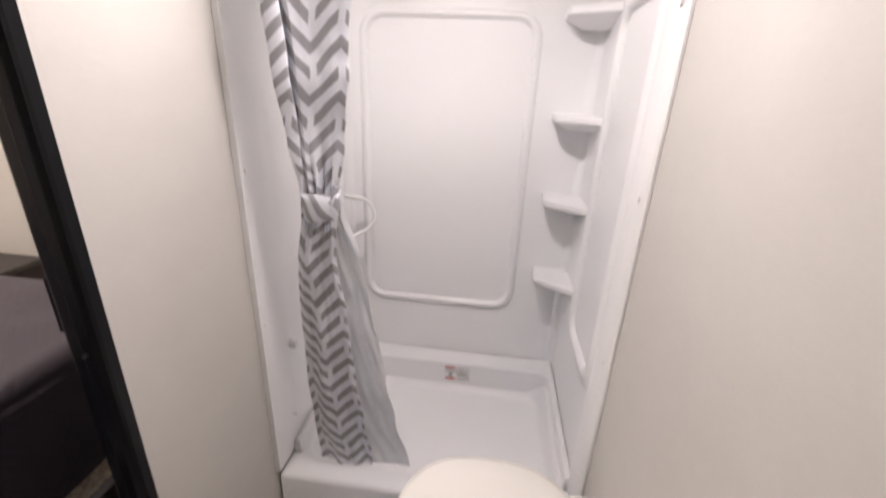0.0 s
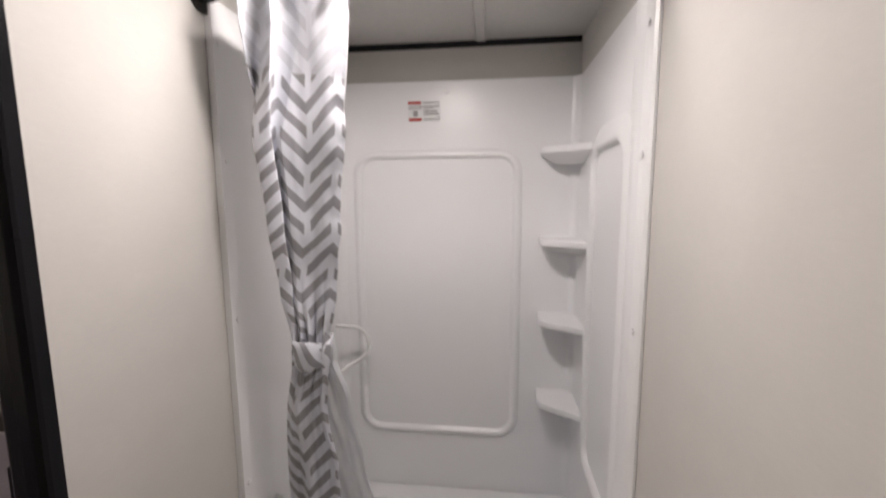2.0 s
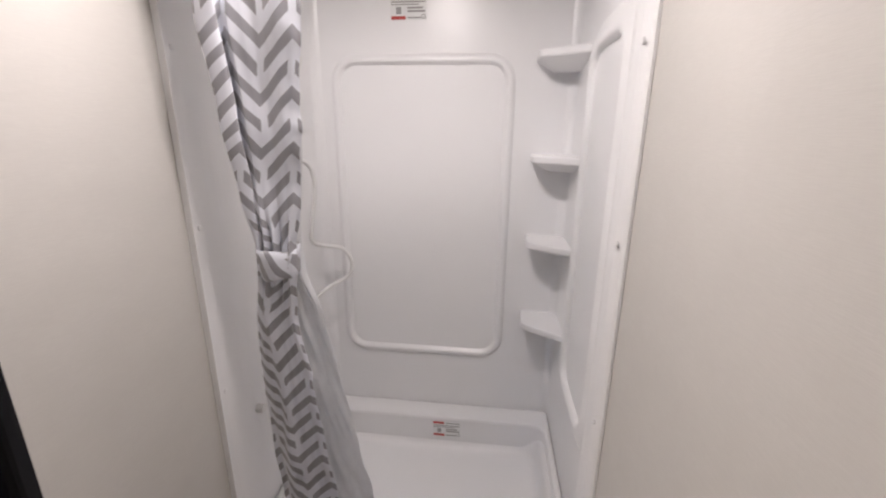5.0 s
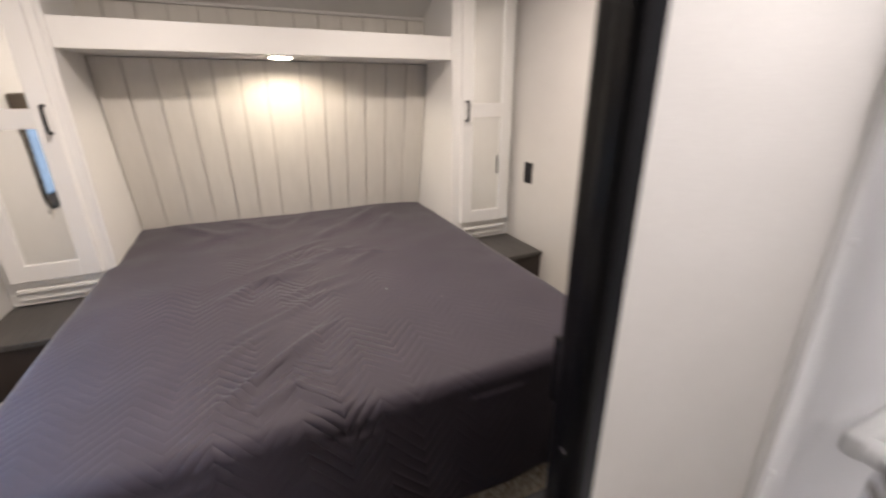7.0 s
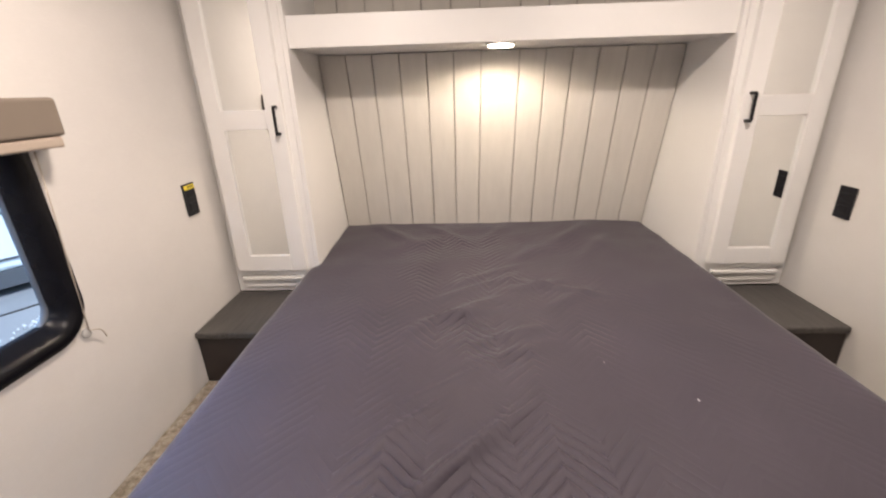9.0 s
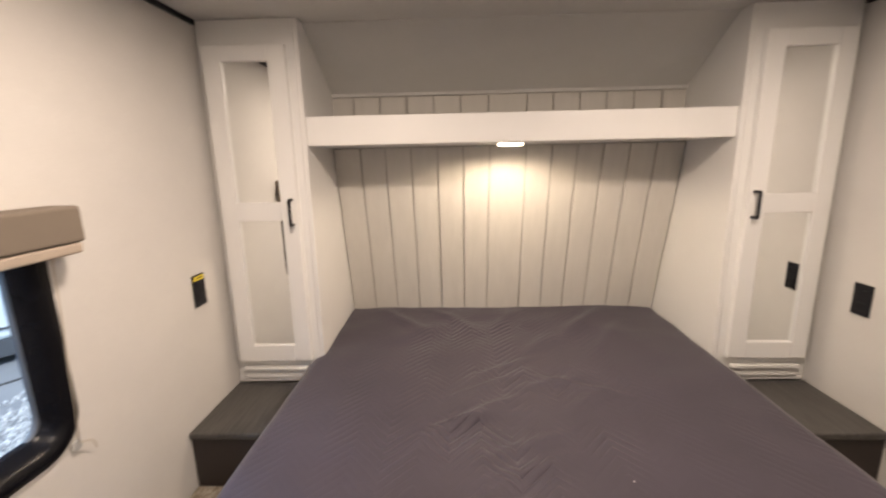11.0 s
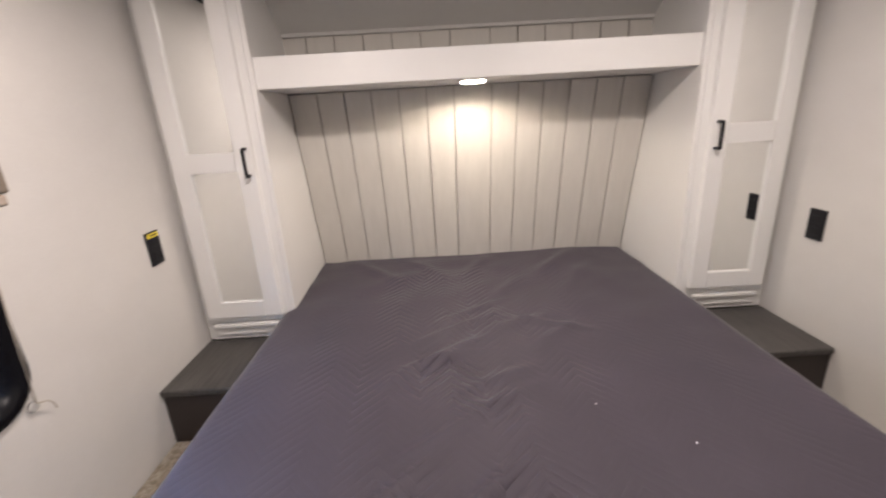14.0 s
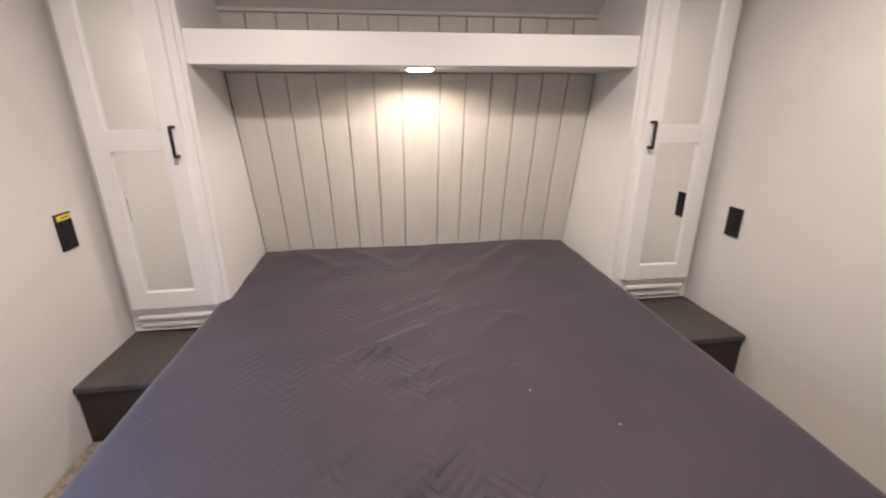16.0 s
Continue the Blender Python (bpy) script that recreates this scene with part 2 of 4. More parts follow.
def asphalt_mat():
    m = mat("worn_asphalt", (0.09, 0.09, 0.095), 0.9)
    n = Nodes(m)
    a = n.noise(n.mapped((0.6, 0.6, 0.6)), 1.0, 5)
    s = n.noise(n.mapped((60, 60, 60)), 1.0, 3)
    n.put(n.b, "Base Color", n.ramp(n.math("ADD", n.math("MULTIPLY", a, 0.7), n.math("MULTIPLY", s, 0.3)), (0.10, 0.107, 0.118), (0.19, 0.20, 0.215), 0.3, 0.7))
    n.bump(s, 0.5, 0.01)
    return m


M_asphalt = asphalt_mat()


def stone_mat():
    m = mat("pale_crushed_stone", (0.4, 0.4, 0.39), 0.85)
    n = Nodes(m)
    g = n.add("NewGeometry")
    n.put(n.b, "Base Color", n.ramp(g.outputs["Random Per Island"], (0.22, 0.228, 0.235), (0.50, 0.51, 0.515), 0.0, 1.0))
    return m


M_stone = stone_mat()
M_gelcoat = plain("white_gelcoat", (0.62, 0.67, 0.70), 0.3, 3, 0.03)
M_graphic = plain("grey_graphic_stripe", (0.22, 0.24, 0.27), 0.35)
M_skirt = plain("dark_grey_skirt", (0.07, 0.075, 0.085), 0.5)
M_tar = plain("black_tar_seam", (0.03, 0.03, 0.032), 0.8)


# ---------- building blocks ----------
def part(name, bm, material, parent=None, label="", smooth=False):
    """Links a bmesh as one mesh object, under a thing or a part."""
    me = bpy.data.meshes.new(name)
    if smooth:
        for fc in bm.faces:
            fc.smooth = True
    bm.normal_update()
    bm.to_mesh(me)
    bm.free()
    me.materials.append(material)
    ob = new(name, me)
    if parent:
        ob.parent = parent
        base = Vector((0, 0, 0))
        p = parent
        while p:
            base += p.location
            p = p.parent
        ob.location = -base
    if label:
        tagged(ob, label)
    return ob


def thing(name, loc, label, category, group="", kind=""):
    ob = new(name)
    ob.location = loc
    ob.empty_display_size = 0.05
    return tagged(ob, label, category, group, kind)


def single(name, bm, material, label, category="", group="", kind="", smooth=False):
    return tagged(part(name, bm, material, smooth=smooth), label, category, group, kind)


def box(x0, x1, y0, y1, z0, z1, bevel=0.0, seg=2, bm=None):
    made = bm or bmesh.new()
    b = bmesh.new()
    bmesh.ops.create_cube(b, size=1)
    for v in b.verts:
        v.co = (x0 + (v.co.x + 0.5) * (x1 - x0), y0 + (v.co.y + 0.5) * (y1 - y0), z0 + (v.co.z + 0.5) * (z1 - z0))
    if bevel:
        bmesh.ops.bevel(b, geom=list(b.edges), offset=bevel, segments=seg, profile=0.5, affect="EDGES")
    if bm is None:
        made.free()
        return b
    tmp = bpy.data.meshes.new("tmp")
    b.to_mesh(tmp)
    b.free()
    made.from_mesh(tmp)
    bpy.data.meshes.remove(tmp)
    return made


def tube(points, r, n=12, closed=False, bm=None):
    bm = bm or bmesh.new()
    pts = [Vector(p) for p in points]
    rings = []
    side = None
    for i, p in enumerate(pts):
        if closed:
            d = (pts[(i + 1) % len(pts)] - pts[i - 1]).normalized()
        else:
            d = (pts[min(i + 1, len(pts) - 1)] - pts[max(i - 1, 0)]).normalized()
        if side is None:
            side = d.orthogonal().normalized()
        side = (side - d * side.dot(d)).normalized()
        up = d.cross(side)
        rings.append([bm.verts.new(p + r * (math.cos(a) * side + math.sin(a) * up)) for a in (2 * math.pi * k / n for k in range(n))])
    for i in range(len(rings) if closed else len(rings) - 1):
        a, b = rings[i], rings[(i + 1) % len(rings)]
        for k in range(n):
            bm.faces.new((a[k], a[(k + 1) % n], b[(k + 1) % n], b[k]))
    if not closed:
        bm.faces.new(rings[0][::-1])
        bm.faces.new(rings[-1])
    return bm


def disc(center, axis, r, h, n=32, bevel=0.0, r2=None):
    """A short round body that starts at center and runs h along axis."""
    bm = bmesh.new()
    bmesh.ops.create_cone(bm, cap_ends=True, segments=n, radius1=r, radius2=r if r2 is None else r2, depth=h)
    if bevel:
        edges = [e for e in bm.edges if abs(e.verts[0].co.z - e.verts[1].co.z) < 1e-6]
        bmesh.ops.bevel(bm, geom=edges, offset=bevel, segments=3, profile=0.5, affect="EDGES")
    turn = Vector(axis).to_track_quat("Z", "Y").to_matrix().to_4x4()
    bm.transform(Matrix.Translation(center) @ turn @ Matrix.Translation((0, 0, h / 2)))
    return bm


def rounded(u0, u1, v0, v1, r, n=8):
    """Points round a rectangle with rounded corners, counter-clockwise."""
    out = []
    for cx, cy, a0 in ((u1 - r, v1 - r, 0), (u0 + r, v1 - r, 90), (u0 + r, v0 + r, 180), (u1 - r, v0 + r, 270)):
        for k in range(n + 1):
            a = radians(a0 + 90 * k / n)
            out.append((cx + r * math.cos(a), cy + r * math.sin(a)))
    return out


def moulding(loop, profile, to3d, bm=None):
    """Sweeps a profile of (outward offset, height) round a closed plane loop."""
    bm = bm or bmesh.new()
    rows = []
    count = len(loop)
    for i, p in enumerate(loop):
        a, b = Vector(loop[i - 1]), Vector(loop[(i + 1) % count])
        d = (b - a).normalized()
        nrm = Vector((d.y, -d.x))
        rows.append([bm.verts.new(to3d(p[0] + nrm.x * o, p[1] + nrm.y * o, h)) for o, h in profile])
    for i in range(count):
        a, b = rows[i], rows[(i + 1) % count]
        for k in range(len(profile) - 1):
            bm.faces.new((a[k], a[k + 1], b[k + 1], b[k]))
    bmesh.ops.recalc_face_normals(bm, faces=bm.faces)
    return bm


def slab(loop, to3d, h0, h1, bevel=0.0):
    """A plate with the given outline between two heights."""
    bm = bmesh.new()
    lo = [bm.verts.new(to3d(u, v, h0)) for u, v in loop]
    hi = [bm.verts.new(to3d(u, v, h1)) for u, v in loop]
    bm.faces.new(lo[::-1])
    top = bm.faces.new(hi)
    for i in range(len(loop)):
        j = (i + 1) % len(loop)
        bm.faces.new((lo[i], lo[j], hi[j], hi[i]))
    bmesh.ops.recalc_face_normals(bm, faces=bm.faces)
    if bevel:
        bmesh.ops.bevel(bm, geom=list(top.edges), offset=bevel, segments=2, profile=0.5, affect="EDGES")
    return bm


def on_y(y, sign=-1):
    """Plane coordinates (x, z) with height towards sign * y."""
    return lambda u, v, h: (u, y + sign * h, v)


def on_x(x, sign=-1):
    return lambda u, v, h: (x + sign * h, u, v)


def on_z(z):
    return lambda u, v, h: (u, v, z + h)


# ---------- plan ----------
YL, YR, CEIL, PLAT = -1.145, 1.148, 1.912, 0.315
PX0, PX1 = 1.754, 1.792            # partition between bedroom and bathroom
BX = 2.645                         # bathroom wall with the second doorway
JY = 0.096                         # door jamb next to the shower wall
SHW0, SHW1 = 0.45, 1.12            # shower alcove, front and back
T = 0.05


def wall(name, bm, label):
    return single(name, bm, M_wall, label, "wall", kind="structure")


bm = box(-0.75, 2.95, YR, YR + T, 0 - 0.1, CEIL + 0.05)
wall("wall_north", bm, "cream vinyl-covered outer wall of the trailer")

bm = bmesh.new()
WX0, WX1, WZ0, WZ1 = 0.752, 1.47, 0.805, 1.30
for q in ((-0.75, WX0, -0.1, CEIL + 0.05), (WX1, 2.95, -0.1, CEIL + 0.05), (WX0, WX1, -0.1, WZ0), (WX0, WX1, WZ1, CEIL + 0.05)):
    box(q[0], q[1], YL - T, YL, q[2], q[3], bm=bm)
wall("wall_south", bm, "cream vinyl-covered outer wall with a window opening")

bm = box(PX0, PX1, JY + 0.002, YR, 0, CEIL)
box(PX0, PX1, YL, -0.53, 0, CEIL, bm=bm)
box(PX0, PX1, -0.53, JY + 0.002, 1.86, CEIL, bm=bm)
wall("wall_partition", bm, "cream partition with a doorway between bathroom and bedroom")

bm = box(BX, BX + T, -0.13, YR, 0, CEIL)
box(BX, BX + T, YL, -0.78, 0, CEIL, bm=bm)
box(BX, BX + T, -0.78, -0.13, 1.86, CEIL, bm=bm)
wall("wall_east", bm, "cream bathroom wall beside the shower")
wall("wall_west", box(-0.80, -0.75, YL, YR, 0, CEIL), "front wall behind the headboard and cabinets")

single("ceiling", box(-0.75, 2.95, YL - T, YR + T, CEIL, CEIL + 0.05), M_ceiling, "pale grey vinyl ceiling panel", "ceiling", kind="structure")
floor = single("floor", box(1.43, 2.95, YL, YR, -0.05, 0.0), M_lino, "grey-brown plank vinyl floor of the bathroom", "floor", kind="structure")
plat = single("floor_platform", box(-0.75, 1.40, YL, YR, 0.0, PLAT), M_carpet, "raised bedroom floor in speckled beige carpet", "floor", kind="structure")
single("trim_step", box(1.40, 1.432, YL, YR, 0.0, PLAT + 0.006, 0.006), M_matte, "black nosing along the bedroom step", "trim", kind="structure")

# slope between the shelf niche and the ceiling
bm = slab([(-0.37, 1.70), (-0.04, CEIL - 0.003), (-0.04, CEIL + 0.03), (-0.45, CEIL + 0.03), (-0.45, 1.70)], lambda u, v, h: (u, h, v), -0.78, 0.78)
single("ceiling_slope", bm, M_ceiling, "grey vinyl ceiling slope above the bed shelf", "ceiling", kind="structure")

for nm, q in (("trim_ceiling_north", (0.024, PX0 - 0.002, YR - 0.012, YR - 0.001, 1.894, 1.911)), ("trim_ceiling_south", (0.024, PX0 - 0.002, YL + 0.001, YL + 0.012, 1.894, 1.911)),
              ("trim_ceiling_shower", (PX1 + 0.03, BX - 0.004, YR - 0.012, YR - 0.001, 1.893, 1.911))):
    single(nm, box(*q, 0.002), M_matte, "narrow black strip where wall meets ceiling", "trim", kind="structure")
single("trim_ceiling_batten", box(2.298, 2.330, -1.1, YR - 0.013, CEIL - 0.008, CEIL - 0.0005, 0.003), M_ceiling, "pale batten over a ceiling seam", "trim", kind="structure")
bm = slab([(PX1 + 0.001, 1.868), (PX1 + 0.012, 1.868), (PX1 + 0.030, 1.884), (PX1 + 0.040, 1.900), (PX1 + 0.040, CEIL - 0.001), (PX1 + 0.001, CEIL - 0.001)], lambda u, v, h: (u, h, v), -1.1, YR - 0.013)
single("trim_cove", bm, M_white, "pale cove moulding under the bathroom ceiling", "trim", kind="structure")


# ---------- black door frames ----------
def door_frame(name, x0, x1, y_hi, y_lo, label):
    f = thing(name, ((x0 + x1) / 2, (y_hi + y_lo) / 2, 0), label, "door frame", kind="structure")
    for y, s in ((y_hi, -1), (y_lo, 1)):
        prof = [(x0 - 0.004, y + s * -0.022), (x0 - 0.012, y + s * -0.018), (x0 - 0.012, y), (x0 - 0.006, y + s * 0.003), (x0 + 0.012, y + s * 0.004),
                (x1 - 0.022, y + s * 0.006), (x1 - 0.006, y + s * 0.005), (x1 + 0.003, y + s * 0.001), (x1 + 0.005, y + s * -0.004), (x1 + 0.005, y + s * -0.020), (x1, y + s * -0.022)]
        part("jamb", slab(prof, on_z(0), 0.002, 1.86), M_black, f)
    part("head", box(x0 - 0.012, x1 + 0.006, y_lo - 0.02, y_hi + 0.02, 1.845, 1.882, 0.004), M_black, f)
    return f


df = door_frame("door_frame", PX0, PX1, JY, -0.526, "black painted metal frame of the open bedroom doorway")
bm = disc((1.772, JY - 0.005, 0.93), (0, -1, 0), 0.004, 0.003, 12)
part("screw", bm, M_chrome, df, "small bright screw head")
od = thing("bedroom_door", (1.712, 0.46, 0), "open black door folded back against the partition", "door")
part("leaf", box(1.674, 1.712, 0.166, 0.765, 0.012, 1.835, 0.004), M_black, od)
for z in (0.25, 0.95, 1.65):
    part("hinge", box(1.7125, 1.7415, 0.112, 0.160, z, z + 0.09, 0.002), M_black, od)
part("hinge_strip", box(1.714, 1.7415, 0.135, 0.185, 0.012, 1.835, 0.004), M_black, od)
part("handle", tube([(1.674, 0.70, 0.95), (1.622, 0.70, 0.95), (1.617, 0.69, 0.95), (1.617, 0.60, 0.95)], 0.008), M_matte, od, "black lever handle", True)
door_frame("door_frame", BX, BX + T, -0.127, -0.784, "black painted metal frame around the bathroom door")
bd = thing("bathroom_door", (BX + 0.03, -0.45, 0), "closed white door in a black metal frame", "door")
part("leaf", box(BX + 0.012, BX + 0.042, -0.772, -0.140, 0.004, 1.842, 0.003), M_white, bd)
part("handle", tube([(BX + 0.012, -0.20, 0.95), (BX - 0.03, -0.20, 0.95), (BX - 0.034, -0.215, 0.95), (BX - 0.034, -0.30, 0.95)], 0.008), M_matte, bd, "black lever handle", True)

# ---------- shower ----------
sur = thing("shower_surround", (2.22, 1.1, 0.3), "white glossy moulded plastic shower surround with corner shelves", "shower surround")
SX0, SX1 = 1.806, 2.640
bm = box(SX0 - 0.012, SX1 + 0.004, SHW1, YR - 0.014, 0.27, 1.783, 0.004)
part("back_panel", bm, M_abs, sur, smooth=False)
prof = [(-0.034, 0.0), (-0.030, 0.003), (-0.026, 0.012), (-0.019, 0.0150), (-0.008, 0.0095), (-0.003, 0.002), (0.0, 0.0)]
part("panel_moulding", moulding(rounded(1.866, 2.458, 0.511, 1.556, 0.085, 10), prof, on_y(SHW1 - 0.0005)), M_abs, sur, smooth=True)
for side in (0, 1):
    x = SX1 if side else SX0
    s = -1 if side else 1
    k = 1.0 if side else 0.25
    pr = [(1.118, 0.0), (0.60, 0.0), (0.585, k * 0.003), (0.57, k * 0.008), (0.555, k * 0.012), (0.53, k * 0.014), (0.50, k * 0.013), (0.488, k * 0.010), (0.478, k * 0.006), (0.472, 0.001), (0.472, -0.0042 if side else -0.0132), (1.118, -0.0042 if side else -0.0132)]
    bm = slab([(x + s * o, y) for y, o in pr], on_z(0), 0.27, 1.783)
    ob = part("side_panel", bm, M_abs, sur)
    if side:
        part("panel_moulding", moulding(rounded(0.612, 0.868, 0.622, 1.512, 0.05, 8), [(0.0, -0.001), (0.002, 0.007), (0.007, 0.013), (0.015, 0.0155), (0.028, 0.0135), (0.045, 0.007), (0.062, 0.001), (0.066, -0.001)], on_x(x + s * 0.0003, s)), M_abs, sur, smooth=True)
    for z in (1.70, 1.47, 1.133, 0.75, 0.40):
        part("screw", disc((x + s * (0.0115 if side else 0.0025), 0.488, z), (s, 0, 0), 0.006, 0.003, 14, 0.001), M_abs, sur, "white capped screw", True)
for x in (2.20, 2.53):
    part("screw", disc((x, SHW1 - 0.0005, 1.745), (0, -1, 0), 0.008, 0.004, 16, 0.0012), M_abs, sur, "white capped screw", True)
for z in (1.548, 1.256, 0.990, 0.708):
    top = [(2.641, 1.121), (2.516, 1.121), (2.512, 1.035), (2.517, 1.018), (2.532, 1.004), (2.641, 0.935)]
    low = [(2.641, 1.121), (2.570, 1.121), (2.568, 1.095), (2.574, 1.085), (2.584, 1.077), (2.641, 1.04)]
    bm = bmesh.new()
    r0 = [bm.verts.new((x, y, z)) for x, y in top]
    r1 = [bm.verts.new((x, y, z - 0.021)) for x, y in top]
    r2 = [bm.verts.new((x, y, z - 0.050)) for x, y in low]
    f0 = bm.faces.new(r0)
    bm.faces.new(r2[::-1])
    for a, b in ((r0, r1), (r1, r2)):
        for i in range(6):
            bm.faces.new((b[i], b[(i + 1) % 6], a[(i + 1) % 6], a[i]))
    bmesh.ops.recalc_face_normals(bm, faces=bm.faces)
    edge = [e for e in bm.edges if all(v.co.z > z - 0.022 for v in e.verts) and not any(v.co.x > 2.64 and v.co.y > 1.12 for v in e.verts)]
    bmesh.ops.bevel(bm, geom=edge, offset=0.005, segments=2, profile=0.5, affect="EDGES")
    part("corner_shelf", bm, M_abs, sur)
# rounded inner corner between back and side
for x, s in ((SX1, -1), (SX0, 1)):
    arc = [(x, 1.121)] + [(x + s * 0.035 * (1 - math.sin(radians(a))), 1.121 - 0.035 * (1 - math.cos(radians(a)))) for a in range(0, 91, 15)]
    part("corner_fillet", slab(arc, on_z(0), 0.272, 1.781), M_abs, sur)


def warning_label(name, x, y, z, w, h, label):
    """A film label with a red heading, rows of unreadable print and a small pictogram."""
    t = thing(name, (x + w / 2, y, z), label, "label")
    part("film", box(x, x + w, y - 0.0012, y - 0.0002, z, z + h, 0), M_label, t)
    bars = [(0.0, 0.40, 0.86, 1.0, M_red), (0.02, 0.42, 0.02, 0.16, M_red), (0.02, 0.97, 0.72, 0.77, M_ink), (0.02, 0.80, 0.62, 0.66, M_ink),
            (0.16, 0.30, 0.24, 0.54, M_ink), (0.48, 0.90, 0.46, 0.54, M_ink), (0.48, 0.96, 0.32, 0.40, M_ink), (0.48, 0.86, 0.06, 0.12, M_ink), (0.46, 0.96, 0.90, 0.95, M_ink)]
    for a, b, c, d, m in bars:
        part("print_bar", box(x + a * w, x + b * w, y - 0.0020, y - 0.0013, z + c * h, z + d * h), m, t)
    part("print_ring", tube([(x + w * 0.92 + 0.006 * math.cos(k * 0.7854), y - 0.0018, z + h * 0.14 + 0.006 * math.sin(k * 0.7854)) for k in range(8)], 0.001, 6, True), M_ink, t)
    return t


warning_label("warning_label", 2.067, SHW1 - 0.0005, 1.650, 0.111, 0.066, "small white film warning label with red headings on the shower wall")

# pan
pan = thing("shower_pan", (2.22, 0.8, 0.0), "white moulded plastic shower pan with a raised curb", "shower pan")
bm = bmesh.new()
rows = []
steps = [(0.000, 0.002), (0.000, 0.236), (0.004, 0.245), (0.012, 0.250), (0.055, 0.252), (0.066, 0.247), (0.074, 0.232), (0.092, 0.192), (0.106, 0.180), (0.130, 0.177)]


def pan_ring(inset, z):
    r = 0.012 + min(inset, 0.07) * 0.6
    pts = rounded(SX0 - 0.010 + inset * 0.75, SX1 + 0.003 - inset * 0.55, 0.478 + inset, 1.119 - inset, r, 5)
    return [bm.verts.new((x, y, z)) for x, y in pts]


for inset, z in steps:
    rows.append(pan_ring(inset, z))
for a, b in zip(rows, rows[1:]):
    n = len(a)
    for i in range(n):
        bm.faces.new((a[i], a[(i + 1) % n], b[(i + 1) % n], b[i]))
bm.faces.new(rows[-1])
bmesh.ops.recalc_face_normals(bm, faces=bm.faces)
part("basin", bm, M_abs, pan, smooth=True)
rim = [(SX1 - 0.001, 0.56), (2.618, 0.56), (2.618, 0.985)] + [(2.618 - 0.045 * (1 - math.cos(radians(a))), 0.985 + 0.045 * math.sin(radians(a))) for a in range(15, 91, 15)] + \
      [(1.873, 1.030)] + [(1.873 - 0.045 * math.sin(radians(a)), 0.985 + 0.045 * math.cos(radians(a))) for a in range(15, 91, 15)] + [(1.828, 0.56), (SX0 + 0.001, 0.56), (SX0 + 0.001, SHW1 - 0.001), (SX1 - 0.001, SHW1 - 0.001)]
part("ledge", slab(rim, on_z(0), 0.1785, 0.300, 0.010), M_abs, pan, smooth=False)
part("drain", disc((1.99, 0.74, 0.1772), (0, 0, 1), 0.038, 0.003, 28, 0.001), M_chrome, pan, "round chrome drain", True)
warning_label("warning_label", 2.215, 1.0265, 0.222, 0.102, 0.062, "small white film warning label with red headings on the shower pan")

# curved rod with flanges
RL, RR = Vector((PX1 + 0.001, 0.466, 1.784)), Vector((BX - 0.001, 0.488, 1.791))


def rod_at(k):
    p = RL.lerp(RR, k)
    return Vector((p.x, p.y - 0.092 * math.sin(math.pi * k) ** 0.9 if 0 < k < 1 else p.y, p.z))


rod = thing("shower_rod", (2.22, 0.46, 1.79), "dark bronze curved shower curtain rod with round flanges", "curtain rod")
part("rod", tube([rod_at(k / 40) for k in range(41)], 0.0125, 16), M_rod, rod, smooth=True)
for c, s in ((RL, 1), (RR, -1)):
    part("flange", disc(c, (s, -0.25, 0), 0.036, 0.007, 28, 0.0025), M_rod, rod, smooth=True)
    part("collar", disc(c + Vector((s * 0.008, 0, 0)), (s, -0.3, 0), 0.0165, 0.016, 20, 0.003), M_rod, rod, smooth=True)


# curtain: table of z -> left, right, depth, fold height
def along(z, table):
    for (z0, *a), (z1, *b) in zip(table, table[1:]):
        if z <= z0 and z >= z1:
            k = (z0 - z) / (z0 - z1)
            k = k * k * (3 - 2 * k)
            return [p + (q - p) * k for p, q in zip(a, b)]
    return list(table[-1][1:])


CURTAIN = [(1.765, 1.892, 2.104, 0.415, 0.024), (1.55, 1.900, 2.085, 0.432, 0.022), (1.35, 1.916, 2.064, 0.446, 0.020), (1.20, 1.930, 2.046, 0.456, 0.018), (1.105, 1.945, 2.030, 0.462, 0.012),
           (1.062, 1.943, 2.024, 0.464, 0.012), (0.95, 1.918, 2.010, 0.474, 0.016), (0.80, 1.905, 2.024, 0.488, 0.018), (0.60, 1.893, 2.030, 0.512, 0.018), (0.45, 1.894, 2.043, 0.528, 0.018), (0.262, 1.900, 2.060, 0.545, 0.016)]
cur = thing("shower_curtain", (2.0, 0.46, 1.0), "white satin shower curtain with grey chevron print, tied back", "shower curtain")


